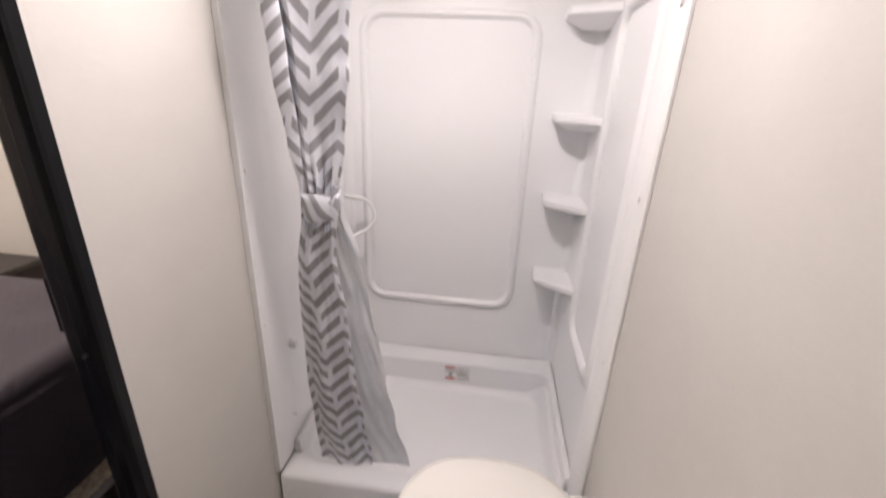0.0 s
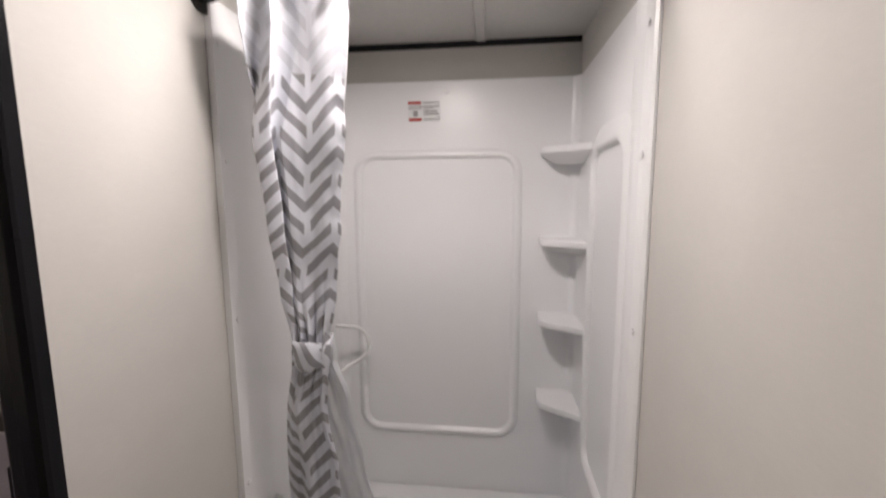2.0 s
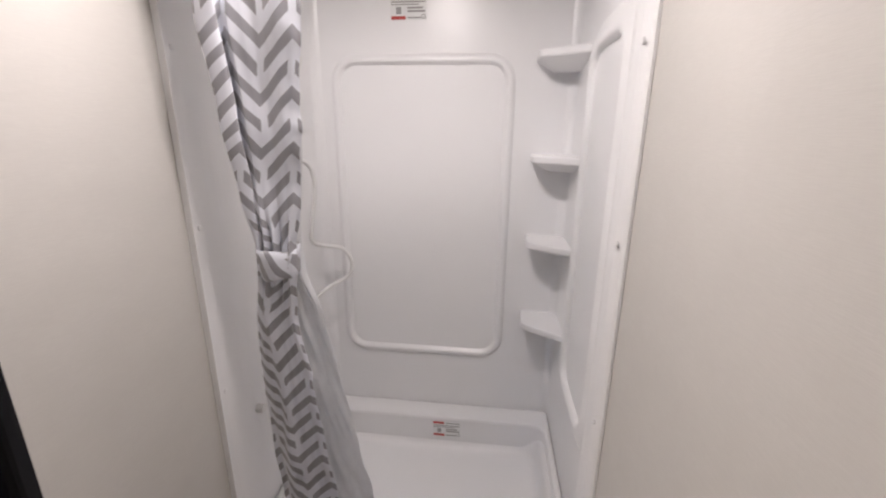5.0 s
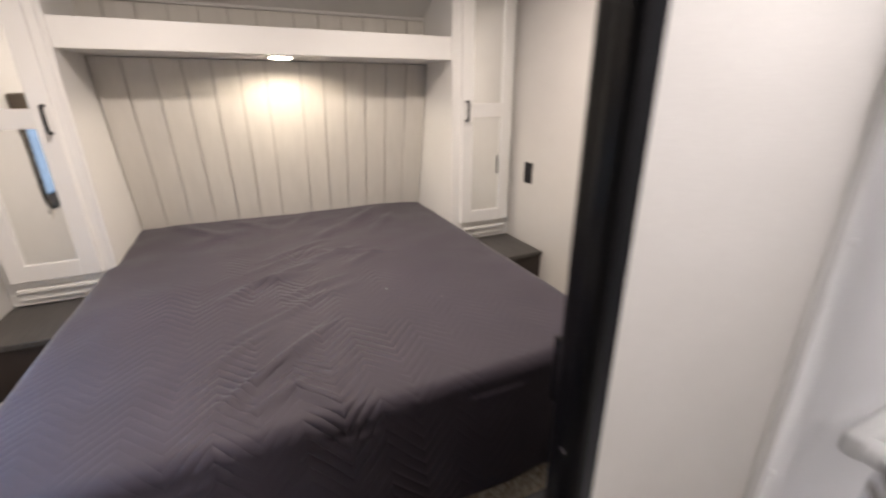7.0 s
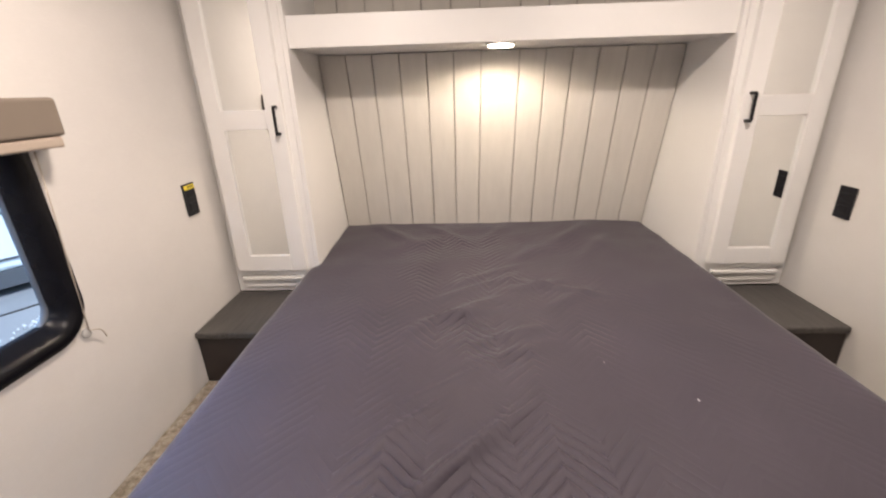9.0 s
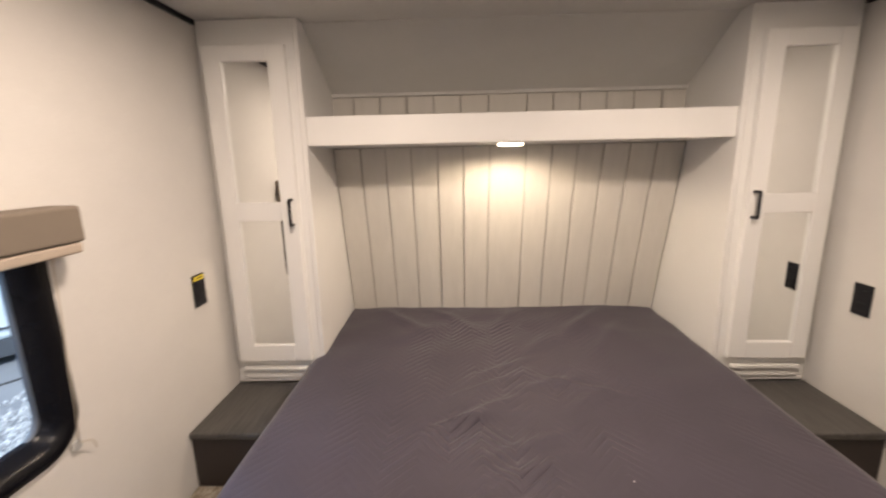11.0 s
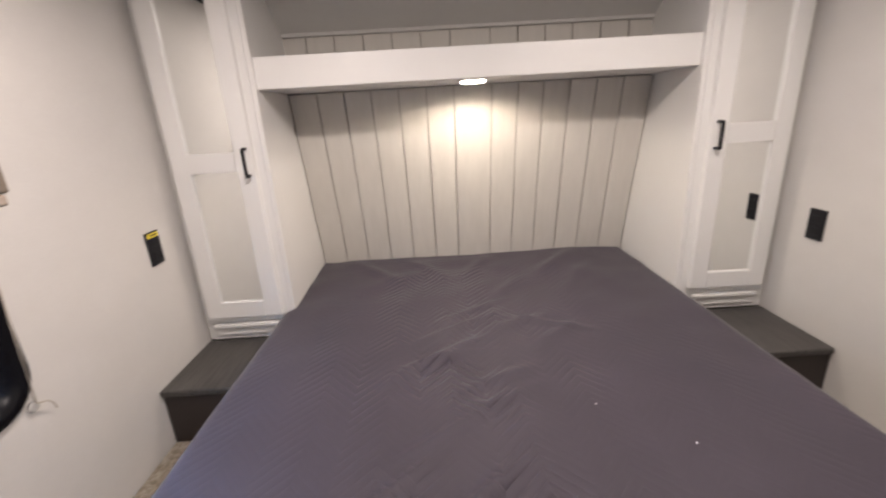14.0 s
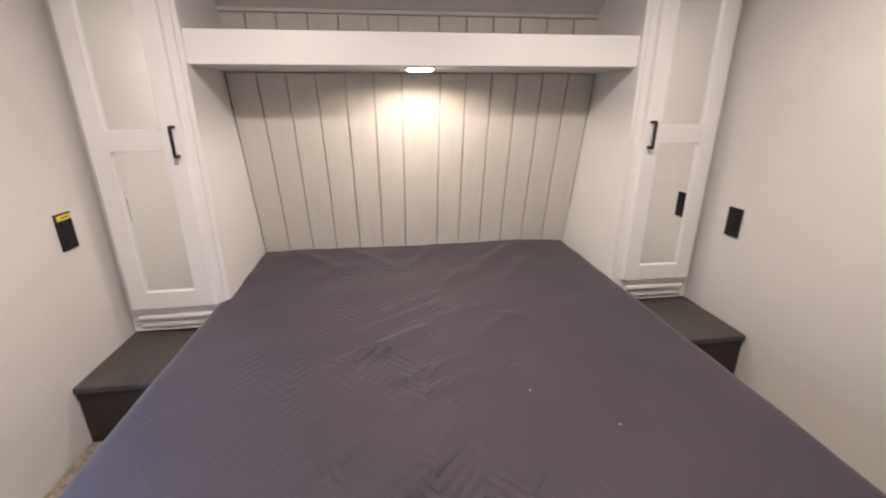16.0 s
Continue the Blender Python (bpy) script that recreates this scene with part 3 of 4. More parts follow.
def cloth(table, ncol, z0, z1, n_rows, flat=False):
    """A hanging sheet between the left and right edges of the table; its print is measured along the cloth from the right hem."""
    bm = bmesh.new()
    uvl = bm.loops.layers.uv.new("UVMap")
    grid, uvs = [], {}
    for j in range(n_rows + 1):
        z = z0 + (z1 - z0) * j / n_rows
        l, r, y, a = along(z, table)
        pinch = math.exp(-((z - 1.083) / 0.09) ** 2)
        upper = 1 / (1 + math.exp(-(z - 1.15) / 0.05))
        pts = []
        for i in range(ncol + 1):
            s = i / ncol
            q = max(0.0, 1 - s / (0.33 + 0.25 * max(0.0, min(1.0, (z - 1.5) / 0.2))))
            deep = math.sin(2 * math.pi * (1.1 + 0.9 * max(0.0, min(1.0, (z - 1.5) / 0.2))) * q) * min(1.0, q * 5) * upper * (0.6 if not flat else 0.3)
            bow = -0.55 * math.sin(math.pi * s) * (1 - 0.5 * upper) + 0.25 * math.sin(2 * math.pi * (1.6 * s + 0.25 * z))
            crease = 0.010 * noise.noise((s * 5, z * 4, 3.1)) * (1 - upper) + 0.003 * noise.noise((s * 9, z * 9, 5.1)) + 0.009 * pinch * noise.noise((s * 11, z * 9, 1.0))
            gather = -0.012 * pinch * abs(math.sin(5 * math.pi * s))
            x = l + (r - l) * s + 0.010 * math.cos(2 * math.pi * 2.0 * q) * min(1.0, q * 4) * upper
            zz = z - (0.012 * abs(math.sin(math.pi * (3.2 * s + 0.2))) + 0.02 * max(0, s - 0.6) if j == 0 else 0)
            if flat:
                low = 1 - upper
                bow *= 1 - 0.75 * low
                crease *= 1 - 0.7 * low
                crease += low * (0.007 * noise.noise((s * 3 + z * 2, z * 2.2, 7.7)) + 0.0045 * noise.noise((s * 9 + z * 8, z * 9, 2.7)))
                x += low * s * 0.006 * noise.noise((0.3, z * 14, 4.0))
            else:
                x += 0.0035 * max(0, s - 0.8) * 5 * noise.noise((1.3, z * 26, 8.0))
                crease += 0.004 * max(0, s - 0.75) * 4 * noise.noise((s * 6, z * 30, 6.0))
            pts.append(Vector((x, y + a * (deep + bow) + crease + gather, zz)))
        run, lengths = 0.0, [0.0]
        for p, q2 in zip(pts[::-1], pts[::-1][1:]):
            run += (p - q2).xy.length
            lengths.append(run)
        row = []
        for p, d in zip(pts, lengths[::-1]):
            v = bm.verts.new(p)
            uvs[v] = (1.0 - d, z)
            row.append(v)
        grid.append(row)
    for j in range(n_rows):
        for i in range(ncol):
            f = bm.faces.new((grid[j][i], grid[j + 1][i], grid[j + 1][i + 1], grid[j][i + 1]))
            for lp in f.loops:
                lp[uvl].uv = uvs[lp.vert]
    return bm


ob = part("printed_panel", cloth(CURTAIN, 110, 1.768, 0.262, 170), M_chevron, cur, smooth=True)
md = ob.modifiers.new("thickness", "SOLIDIFY")
md.thickness = 0.0012
LINER = [(1.75, 1.93, 2.09, 0.455, 0.012), (1.35, 1.94, 2.050, 0.475, 0.010), (1.105, 1.950, 2.030, 0.482, 0.008), (1.062, 1.952, 2.036, 0.484, 0.006), (0.95, 1.955, 2.060, 0.486, 0.010), (0.80, 1.95, 2.080, 0.503, 0.012),
         (0.60, 1.95, 2.106, 0.525, 0.013), (0.45, 1.95, 2.132, 0.540, 0.013), (0.262, 1.95, 2.166, 0.556, 0.012)]
ob = part("liner", cloth(LINER, 60, 1.75, 0.262, 110, True), M_liner, cur, "frosted white liner behind the print", True)
md = ob.modifiers.new("thickness", "SOLIDIFY")
md.thickness = 0.0006
# tie band round the gathered cloth
bm = bmesh.new()
uvl = bm.loops.layers.uv.new("UVMap")
rows = []
for j, z in enumerate((1.114, 1.108, 1.094, 1.078, 1.064, 1.056)):
    row = []
    for i in range(40):
        a = 2 * math.pi * i / 40
        k = 0.95 + 0.02 * math.sin(j * 1.3) + (-0.10 if j in (0, 5) else 0) + 0.02 * math.sin(4 * a + j * 0.9)
        zt = z + 0.010 * math.sin(a) + 0.004 * math.sin(3 * a + j)
        row.append(bm.verts.new((1.988 + 0.043 * k * math.cos(a), 0.462 + 0.034 * k * math.sin(a) + 0.002 * math.sin(5 * a), zt)))
    rows.append(row)
for j in range(5):
    for i in range(40):
        f = bm.faces.new((rows[j][i], rows[j + 1][i], rows[j + 1][(i + 1) % 40], rows[j][(i + 1) % 40]))
        for lp, (di, dj) in zip(f.loops, ((0, 0), (0, 1), (1, 1), (1, 0))):
            lp[uvl].uv = (0.055 + (j + dj) * 0.012 + 0.004 * math.sin(0.5 * (i + di)), (i + di) * 0.0070)
part("tie_band", bm, M_chevron, cur, smooth=True)
for k, dx in ((0.135, 0.004), (0.165, 0.006), (0.20, -0.004), (0.218, 0.002), (0.245, 0.004), (0.325, 0.0)):
    c = rod_at(k)
    ring = [c + Vector((0.004 * math.sin(a) + dx * (1 - math.cos(a)), 0.0160 * math.sin(a), -0.009 + 0.0245 * math.cos(a))) for a in (2 * math.pi * q / 22 for q in range(22))]
    single("curtain_hook", tube(ring, 0.0010, 6, True), M_hose, "white plastic ring hook over the curtain rod", "curtain hook", "curtain hooks", smooth=True)

part("eyelet", tube([(2.068 + 0.007 * math.cos(q * 0.5236), 0.398, 1.737 + 0.007 * math.sin(q * 0.5236)) for q in range(12)], 0.0022, 6, True), M_chrome, cur, "small metal eyelet", True)

# handheld shower with hose
hs = thing("hand_shower", (1.82, 0.85, 1.2), "white handheld shower with a looping vinyl hose", "hand shower")
part("bracket", box(SX0, SX0 + 0.03, 0.84, 0.88, 1.30, 1.36, 0.006), M_hose, hs)
part("wand", tube([(1.83, 0.86, 1.22), (1.84, 0.855, 1.34), (1.85, 0.84, 1.45), (1.87, 0.81, 1.50)], 0.011), M_hose, hs, smooth=True)
part("spray_head", disc((1.865, 0.815, 1.50), (0.6, -0.5, -0.6), 0.034, 0.022, 24, 0.004), M_hose, hs, smooth=True)
loop = [(1.83, 0.86, 1.22), (1.838, 0.90, 1.24), (1.846, 0.95, 1.215), (1.848, 0.97, 1.17), (1.845, 0.97, 1.12), (1.838, 0.95, 1.03), (1.838, 0.95, 0.98), (1.86, 1.0, 0.955), (1.90, 1.03, 0.94), (1.928, 1.035, 0.905),
        (1.930, 1.03, 0.862), (1.905, 1.02, 0.832), (1.87, 1.0, 0.815), (1.845, 0.95, 0.80), (1.83, 0.90, 0.78), (1.815, 0.87, 0.76)]


def smooth_path(pts, k=5):
    out = []
    P = [Vector(pts[0])] + [Vector(p) for p in pts] + [Vector(pts[-1])]
    for i in range(1, len(P) - 2):
        a, b, c, d = P[i - 1:i + 3]
        for q in range(k):
            t = q / k
            out.append(0.5 * (2 * b + (c - a) * t + (2 * a - 5 * b + 4 * c - d) * t * t + (3 * b - a - 3 * c + d) * t ** 3))
    out.append(P[-1])
    return out


part("hose", tube(smooth_path(loop), 0.0065, 8), M_hose, hs, smooth=True)
fc = thing("shower_faucet", (1.82, 0.75, 0.72), "white plastic shower faucet on the shower wall", "faucet")
part("body", box(SX0, SX0 + 0.035, 0.70, 0.90, 0.70, 0.75, 0.012, 3), M_hose, fc, smooth=True)
for y in (0.72, 0.87):
    part("knob", disc((SX0 + 0.03, y, 0.725), (1, 0, 0), 0.024, 0.03, 20, 0.005), M_hose, fc, smooth=True)
part("hose_clip", disc((SX0, 0.60, 0.62), (1, 0, 0), 0.012, 0.022, 16, 0.003), M_hose, fc, smooth=True)

# toilet
wc = thing("toilet", (2.43, 0.21, 0), "ivory-white plastic toilet with its lid closed", "toilet")


def egg(cx, cy, lx, ly, n=40):
    out = []
    for i in range(n):
        a = 2 * math.pi * i / n
        c, s = math.cos(a), math.sin(a)
        k = 2.6
        out.append((cx + lx * math.copysign(abs(c) ** (2 / k), c), cy + ly * math.copysign(abs(s) ** (2 / (k - 0.25)), s)))
    return out


def loft(rings, capped=True):
    bm = bmesh.new()
    rows = [[bm.verts.new((x, y, z)) for x, y in loop] for z, loop in rings]
    n = len(rows[0])
    for a, b in zip(rows, rows[1:]):
        for i in range(n):
            bm.faces.new((a[i], a[(i + 1) % n], b[(i + 1) % n], b[i]))
    if capped:
        bm.faces.new(rows[0][::-1])
        bm.faces.new(rows[-1])
    bmesh.ops.recalc_face_normals(bm, faces=bm.faces)
    return bm


TC = (2.395, 0.225)
part("lid", loft([(0.470, egg(*TC, 0.190, 0.180)), (0.472, egg(*TC, 0.200, 0.190)), (0.482, egg(*TC, 0.203, 0.193)), (0.492, egg(*TC, 0.199, 0.189)), (0.498, egg(*TC, 0.185, 0.175)), (0.501, egg(*TC, 0.15, 0.14)), (0.502, egg(*TC, 0.05, 0.05))]), M_toilet, wc, smooth=True)
part("seat", loft([(0.440, egg(*TC, 0.190, 0.180)), (0.446, egg(*TC, 0.198, 0.188)), (0.460, egg(*TC, 0.198, 0.188)), (0.468, egg(*TC, 0.192, 0.182))]), M_toilet, wc, smooth=True)
part("bowl", loft([(0.002, egg(2.44, 0.225, 0.16, 0.13)), (0.05, egg(2.44, 0.225, 0.14, 0.11)), (0.22, egg(2.43, 0.225, 0.14, 0.12)), (0.36, egg(2.40, 0.225, 0.18, 0.165)), (0.42, egg(2.395, 0.225, 0.188, 0.178)), (0.438, egg(2.395, 0.225, 0.186, 0.176))]), M_toilet, wc, smooth=True)
part("hinge_block", box(2.565, 2.640, 0.10, 0.35, 0.40, 0.495, 0.012, 3), M_toilet, wc, smooth=True)


# ---------- lamps of the ceiling ----------
def ceiling_lamp(x, y):
    t = thing("ceiling_light", (x, y, CEIL), "round white flush ceiling light, lit", "ceiling light", "ceiling lights")
    part("rim", disc((x, y, CEIL - 0.001), (0, 0, -1), 0.085, 0.014, 40, 0.005), M_white, t, smooth=True)
    part("diffuser", disc((x, y, CEIL - 0.0155), (0, 0, -1), 0.070, 0.008, 36, 0.003), M_led, t, smooth=True)


ceiling_lamp(2.18, 0.35)
ceiling_lamp(0.80, 0.52)
ceiling_lamp(0.80, -0.52)

# ---------- bedroom: headboard boards ----------
hb = single("wall_headboard", slab([(-0.318, 1.475), (-0.525, 0.56), (-0.545, 0.56), (-0.34, 1.475)], lambda u, v, h: (u, h, v), -0.775, 0.775), M_groove, "leaning headboard wall of pale limewashed boards", "headboard", kind="structure")
hb2 = single("wall_headboard_upper", box(-0.40, -0.372, -0.80, 0.80, 1.50, 1.72), M_groove, "band of pale limewashed boards above the bed shelf", "headboard", kind="structure")
EDGES = (-0.775, -0.656, -0.543, -0.427, -0.311, -0.195, -0.078, 0.085, 0.197, 0.308, 0.420, 0.534, 0.650, 0.775)
for a, b in zip(EDGES, EDGES[1:]):
    g = 0.0026
    bm = slab([(-0.310, 1.474), (-0.517, 0.56), (-0.527, 0.56), (-0.320, 1.474)], lambda u, v, h: (u, h, v), a + g, b - g)
    bmesh.ops.bevel(bm, geom=[e for e in bm.edges if abs(e.verts[0].co.y - e.verts[1].co.y) < 1e-6 and abs(e.verts[0].co.z - e.verts[1].co.z) > 0.5], offset=0.0018, segments=1, affect="EDGES")
    part("board", bm, M_plank, hb)
    k = 1.04
    part("board", box(-0.373, -0.362, a * k + g, b * k - g, 1.50, 1.698, 0.0015, 1), M_plank, hb2)
single("trim_shelf_back", box(-0.375, -0.350, -0.78, 0.78, 1.699, 1.722, 0.003), M_ceiling, "pale strip above the upper boards", "trim", kind="structure")

# shelf bridge
sh = thing("bed_shelf", (-0.15, 0, 1.475), "white bridge shelf above the bed with a deep fascia", "shelf")
part("fascia", box(-0.020, 0.0, -0.782, 0.782, 1.477, 1.582, 0.0025), M_white, sh)
part("bottom_board", box(-0.335, -0.021, -0.782, 0.782, 1.478, 1.494, 0.0015), M_white, sh)
pk = thing("reading_light", (-0.08, -0.018, 1.475), "small round puck light under the shelf, lit warm", "puck light")
part("housing", disc((-0.08, -0.018, 1.4775), (0, 0, -1), 0.056, 0.005, 36, 0.002), M_white, pk, smooth=True)
part("diffuser", disc((-0.08, -0.018, 1.4723), (0, 0, -1), 0.047, 0.006, 32, 0.0028), M_puck, pk, smooth=True)


# ---------- wardrobe cabinets with mirror doors ----------
def tower(s, group):
    """A tall cabinet; s = 1 beside the north wall, -1 beside the south wall."""
    wall_y = 1.146 if s > 0 else 1.143
    y = lambda a: s * a

    def sbox(x0, x1, a, b, z0, z1, bevel=0.0, seg=2):
        lo, hi = sorted((y(a), y(b)))
        return box(x0, x1, lo, hi, z0, z1, bevel, seg)

    c = thing("wardrobe_cabinet", (-0.2, y(0.95), 0.53), "tall white bedside cabinet with a two-pane mirror door", "cabinet", group)
    part("side_panel", sbox(-0.56, 0.019, 0.777, 0.793, PLAT + 0.002, CEIL - 0.002, 0.001), M_white, c)
    part("body", sbox(-0.56, 0.0, 0.794, wall_y, 0.531, CEIL - 0.002), M_white, c)
    part("face_frame", sbox(0.0005, 0.021, 0.794, wall_y - 0.006, 0.532, CEIL - 0.002, 0.002), M_white, c)
    part("scribe_strip", sbox(0.004, 0.014, wall_y - 0.0055, wall_y - 0.0005, 0.532, CEIL - 0.003), M_white, c)
    d = part("door", sbox(0.0215, 0.030, 0.821, 1.110, 0.637, 1.822), M_white, c)
    for a, b, z0, z1 in ((0.821, 0.884, 0.637, 1.822), (1.054 if s > 0 else 1.048, 1.110, 0.637, 1.822), (0.884, 1.054, 0.637, 0.703), (0.884, 1.054, 1.205, 1.274), (0.884, 1.054, 1.768, 1.822)):
        part("door_rail", sbox(0.0305, 0.046, a, b, z0, z1, 0.0022), M_white, d)
    for z0, z1 in ((0.703, 1.205), (1.274, 1.768)):
        part("mirror_pane", sbox(0.0305, 0.0345, 0.8845, 1.0535 if s > 0 else 1.0475, z0 + 0.0005, z1 - 0.0005), M_mirror, d, "mirror pane")
    hy = y(0.842)
    part("handle", tube([(0.046, hy, 1.190), (0.074, hy, 1.190), (0.076, hy, 1.193), (0.076, hy, 1.280), (0.074, hy, 1.283), (0.046, hy, 1.283)], 0.0058, 8), M_matte, d, "black bar handle", False)
    pivot = Vector((0.0305, y(0.821), 0))
    d.matrix_basis = d.matrix_basis @ Matrix.Translation(pivot) @ pose(0, 0, 0, 0, 0, -0.9 if s > 0 else 1.4) @ Matrix.Translation(-pivot)
    lo, hi = sorted((y(0.845), y(1.105)))
    part("base_moulding", box(0.0215, 0.030, lo, hi, 0.553, 0.592, 0.003), M_white, c)
    part("base_ledge", box(0.0215, 0.043, lo - 0.0, hi, 0.590, 0.604, 0.003), M_white, c)
    return c


tower(1, "bedside cabinets")
tower(-1, "bedside cabinets")


# ---------- nightstands ----------
def nightstand(s):
    wy = 1.146 if s > 0 else 1.143
    lo, hi = sorted((s * 0.80, s * wy))
    t = thing("nightstand", (0.18, s * 0.95, PLAT), "low charcoal wood-grain nightstand box beside the bed", "nightstand", "nightstands")
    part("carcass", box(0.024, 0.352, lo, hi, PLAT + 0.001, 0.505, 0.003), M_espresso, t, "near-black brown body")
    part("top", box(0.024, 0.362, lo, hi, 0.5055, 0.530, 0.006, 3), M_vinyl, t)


nightstand(1)
nightstand(-1)

# ---------- bed ----------
bed = thing("bed", (0.4, 0, PLAT), "queen bed under a dark plum-grey quilted spread", "bed")
part("base", box(-0.50, 1.245, -0.735, 0.735, PLAT + 0.001, 0.40, 0.01), M_creamrail, bed, "pale bed base")
part("mattress", box(-0.505, 1.265, -0.745, 0.745, 0.401, 0.625, 0.04, 3), M_creamrail, bed)


def ridge(x, y, x0, y0, x1, y1, width, height):
    """A soft fold in the cloth along a line."""
    dx, dy = x1 - x0, y1 - y0
    q = dx * dx + dy * dy
    t = max(0, min(1, ((x - x0) * dx + (y - y0) * dy) / q))
    ex, ey = x - x0 - t * dx, y - y0 - t * dy
    fade = max(0.0, math.sin(math.pi * (0.08 + 0.84 * t)))
    return height * fade * math.exp(-(ex * ex + ey * ey) / (width * width))


FOLDS = ((1.17, -0.34, 0.87, -0.02, 0.020, 0.016), (0.56, -0.33, 0.33, 0.0, 0.026, 0.013), (0.62, -0.14, 0.52, 0.10, 0.020, 0.008), (0.30, -0.02, 0.22, 0.22, 0.022, 0.008), (1.20, -0.26, 1.12, -0.12, 0.016, 0.010),
         (1.13, -0.16, 1.24, -0.06, 0.016, 0.010), (0.05, 0.04, -0.15, 0.20, 0.03, 0.007), (0.42, 0.12, 0.28, 0.30, 0.022, 0.006), (-0.1, -0.5, -0.3, -0.2, 0.05, 0.005), (-0.2, 0.35, -0.4, 0.5, 0.05, 0.006), (0.72, -0.2, 0.6, 0.12, 0.02, 0.005), (-0.48, -0.62, -0.16, -0.34, 0.035, 0.008), (-0.46, -0.34, -0.18, -0.12, 0.03, 0.007), (-0.47, 0.10, -0.20, -0.06, 0.03, 0.006),
         (-0.46, 0.52, -0.10, 0.22, 0.035, 0.009), (-0.30, 0.55, 0.02, 0.34, 0.03, 0.006), (0.36, -0.26, 0.16, 0.06, 0.016, 0.007), (0.50, -0.30, 0.42, -0.02, 0.013, 0.007), (0.24, -0.20, 0.06, 0.10, 0.014, 0.006),
         (0.86, -0.30, 0.66, -0.02, 0.016, 0.008), (1.02, -0.40, 0.80, -0.16, 0.014, 0.007), (0.20, 0.02, 0.34, 0.34, 0.014, 0.006))


def top_z(x, y):
    z = 0.655 + 0.010 * (-x) + 0.006 * noise.noise((x * 2.1, y * 2.6, 0.4)) + 0.003 * noise.noise((x * 7, y * 7, 1.4)) + 0.007 * max(0.0, 0.45 - x) * noise.noise((x * 7 + y * 3, y * 3 - x * 2, 9.4))
    z -= 0.006 * (abs(y) / 0.78) ** 6
    return z + 1.5 * sum(ridge(x, y, *f) for f in FOLDS)


X0, X1, HALF, R = -0.512, 1.290, 0.815, 0.05
YC = -0.018
bm = bmesh.new()
uvl = bm.loops.layers.uv.new("UVMap")


def drape(p, limit):
    """Runs along the cloth past an edge: (how far out, how far down)."""
    arc = R * math.pi / 2
    if p <= 0:
        return p, 0.0
    if p < arc:
        return R * math.sin(p / R), R * (1 - math.cos(p / R))
    return R + 0.045 * min(1, (p - arc) / 0.25), R + p - arc


DROP = 0.375
us = [X0 + (X1 - R - X0) * i / 150 for i in range(151)] + [X1 - R + DROP * i / 40 for i in range(1, 41)]
vs = [-(HALF - R) - DROP + DROP * i / 40 for i in range(40)] + [-(HALF - R) + 2 * (HALF - R) * i / 130 for i in range(131)] + [HALF - R + DROP * i / 40 for i in range(1, 41)]
grid = []
for u in us:
    row = []
    for v in vs:
        ox, dx = drape(u - (X1 - R), DROP)
        oy, dy = drape(abs(v) - (HALF - R), DROP)
        x = X1 - R + ox if u > X1 - R else u
        y = math.copysign(HALF - R + oy, v) if abs(v) > HALF - R else v
        flare = 1.0 if x > 0.02 else 0.0
        z = top_z(min(x, X1), max(-HALF, min(HALF, y))) - max(dx, dy) - 0.2 * min(dx, dy)
        if max(dx, dy) > R:
            w = 0.010 * math.sin(9 * (u if dy > dx else v) + 2) + 0.006 * noise.noise((u * 6, v * 6, 2.2))
            if dy > dx:
                y += math.copysign(abs(w) * flare * 0.7, v)
            else:
                x += abs(w)
        y += YC
        room = 0.774 + 0.10 * max(0.0, min(1.0, (x - 0.022) / 0.035))
        y = max(-room, min(room, y))
        z = max(z, PLAT + 0.004)
        row.append(bm.verts.new((x, y, z)))
    grid.append(row)
for i in range(len(us) - 1):
    for j in range(len(vs) - 1):
        f = bm.faces.new((grid[i][j], grid[i + 1][j], grid[i + 1][j + 1], grid[i][j + 1]))
        f.smooth = True
        for lp, (a, b) in zip(f.loops, ((i, j), (i + 1, j), (i + 1, j + 1), (i, j + 1))):
            lp[uvl].uv = (us[a], vs[b] + 2.0)
part("bedspread", bm, M_cover, bed, "dark plum-grey spread quilted in fine chevrons")
for x, y, w in ((0.852, 0.350, 0.0028), (0.703, 0.188, 0.0015)):
    single("lint", box(x - w, x + w, y - 0.0012, y + 0.0012, top_z(x, y) - 0.001, top_z(x, y) + 0.0015, 0.0006), M_lintel, "tiny white lint fleck lying on the bedspread", "lint")


# ---------- outlets ----------
def outlet(y, s, x0, x1, z0, z1, label, yellow):
    t = thing("wall_outlet", ((x0 + x1) / 2, y, (z0 + z1) / 2), label, "wall outlet")
    part("plate", box(x0, x1, *sorted((y + s * 0.0005, y + s * 0.007)), z0, z1, 0.002), M_matte, t)
    cx = (x0 + x1) / 2
    for z in (z0 + 0.032, z1 - 0.036):
        part("socket", box(cx - 0.017, cx + 0.017, *sorted((y + s * 0.007, y + s * 0.0082)), z - 0.014, z + 0.014, 0.002), M_matte, t)
    if yellow:
        part("sticker", box(x0 + 0.004, x1 - 0.004, *sorted((y + s * 0.0071, y + s * 0.0080)), z1 - 0.020, z1 - 0.005), M_yellow, t, "yellow warning sticker")
        part("sticker_print", box(x0 + 0.012, x1 - 0.020, *sorted((y + s * 0.0081, y + s * 0.0086)), z1 - 0.014, z1 - 0.010), M_matte, t)


outlet(YL, 1, 0.165, 0.230, 0.927, 1.041, "black wall outlet plate with a yellow sticker", True)
outlet(YR, -1, 0.159, 0.224, 0.866, 0.976, "black wall outlet plate on the cream wall", False)

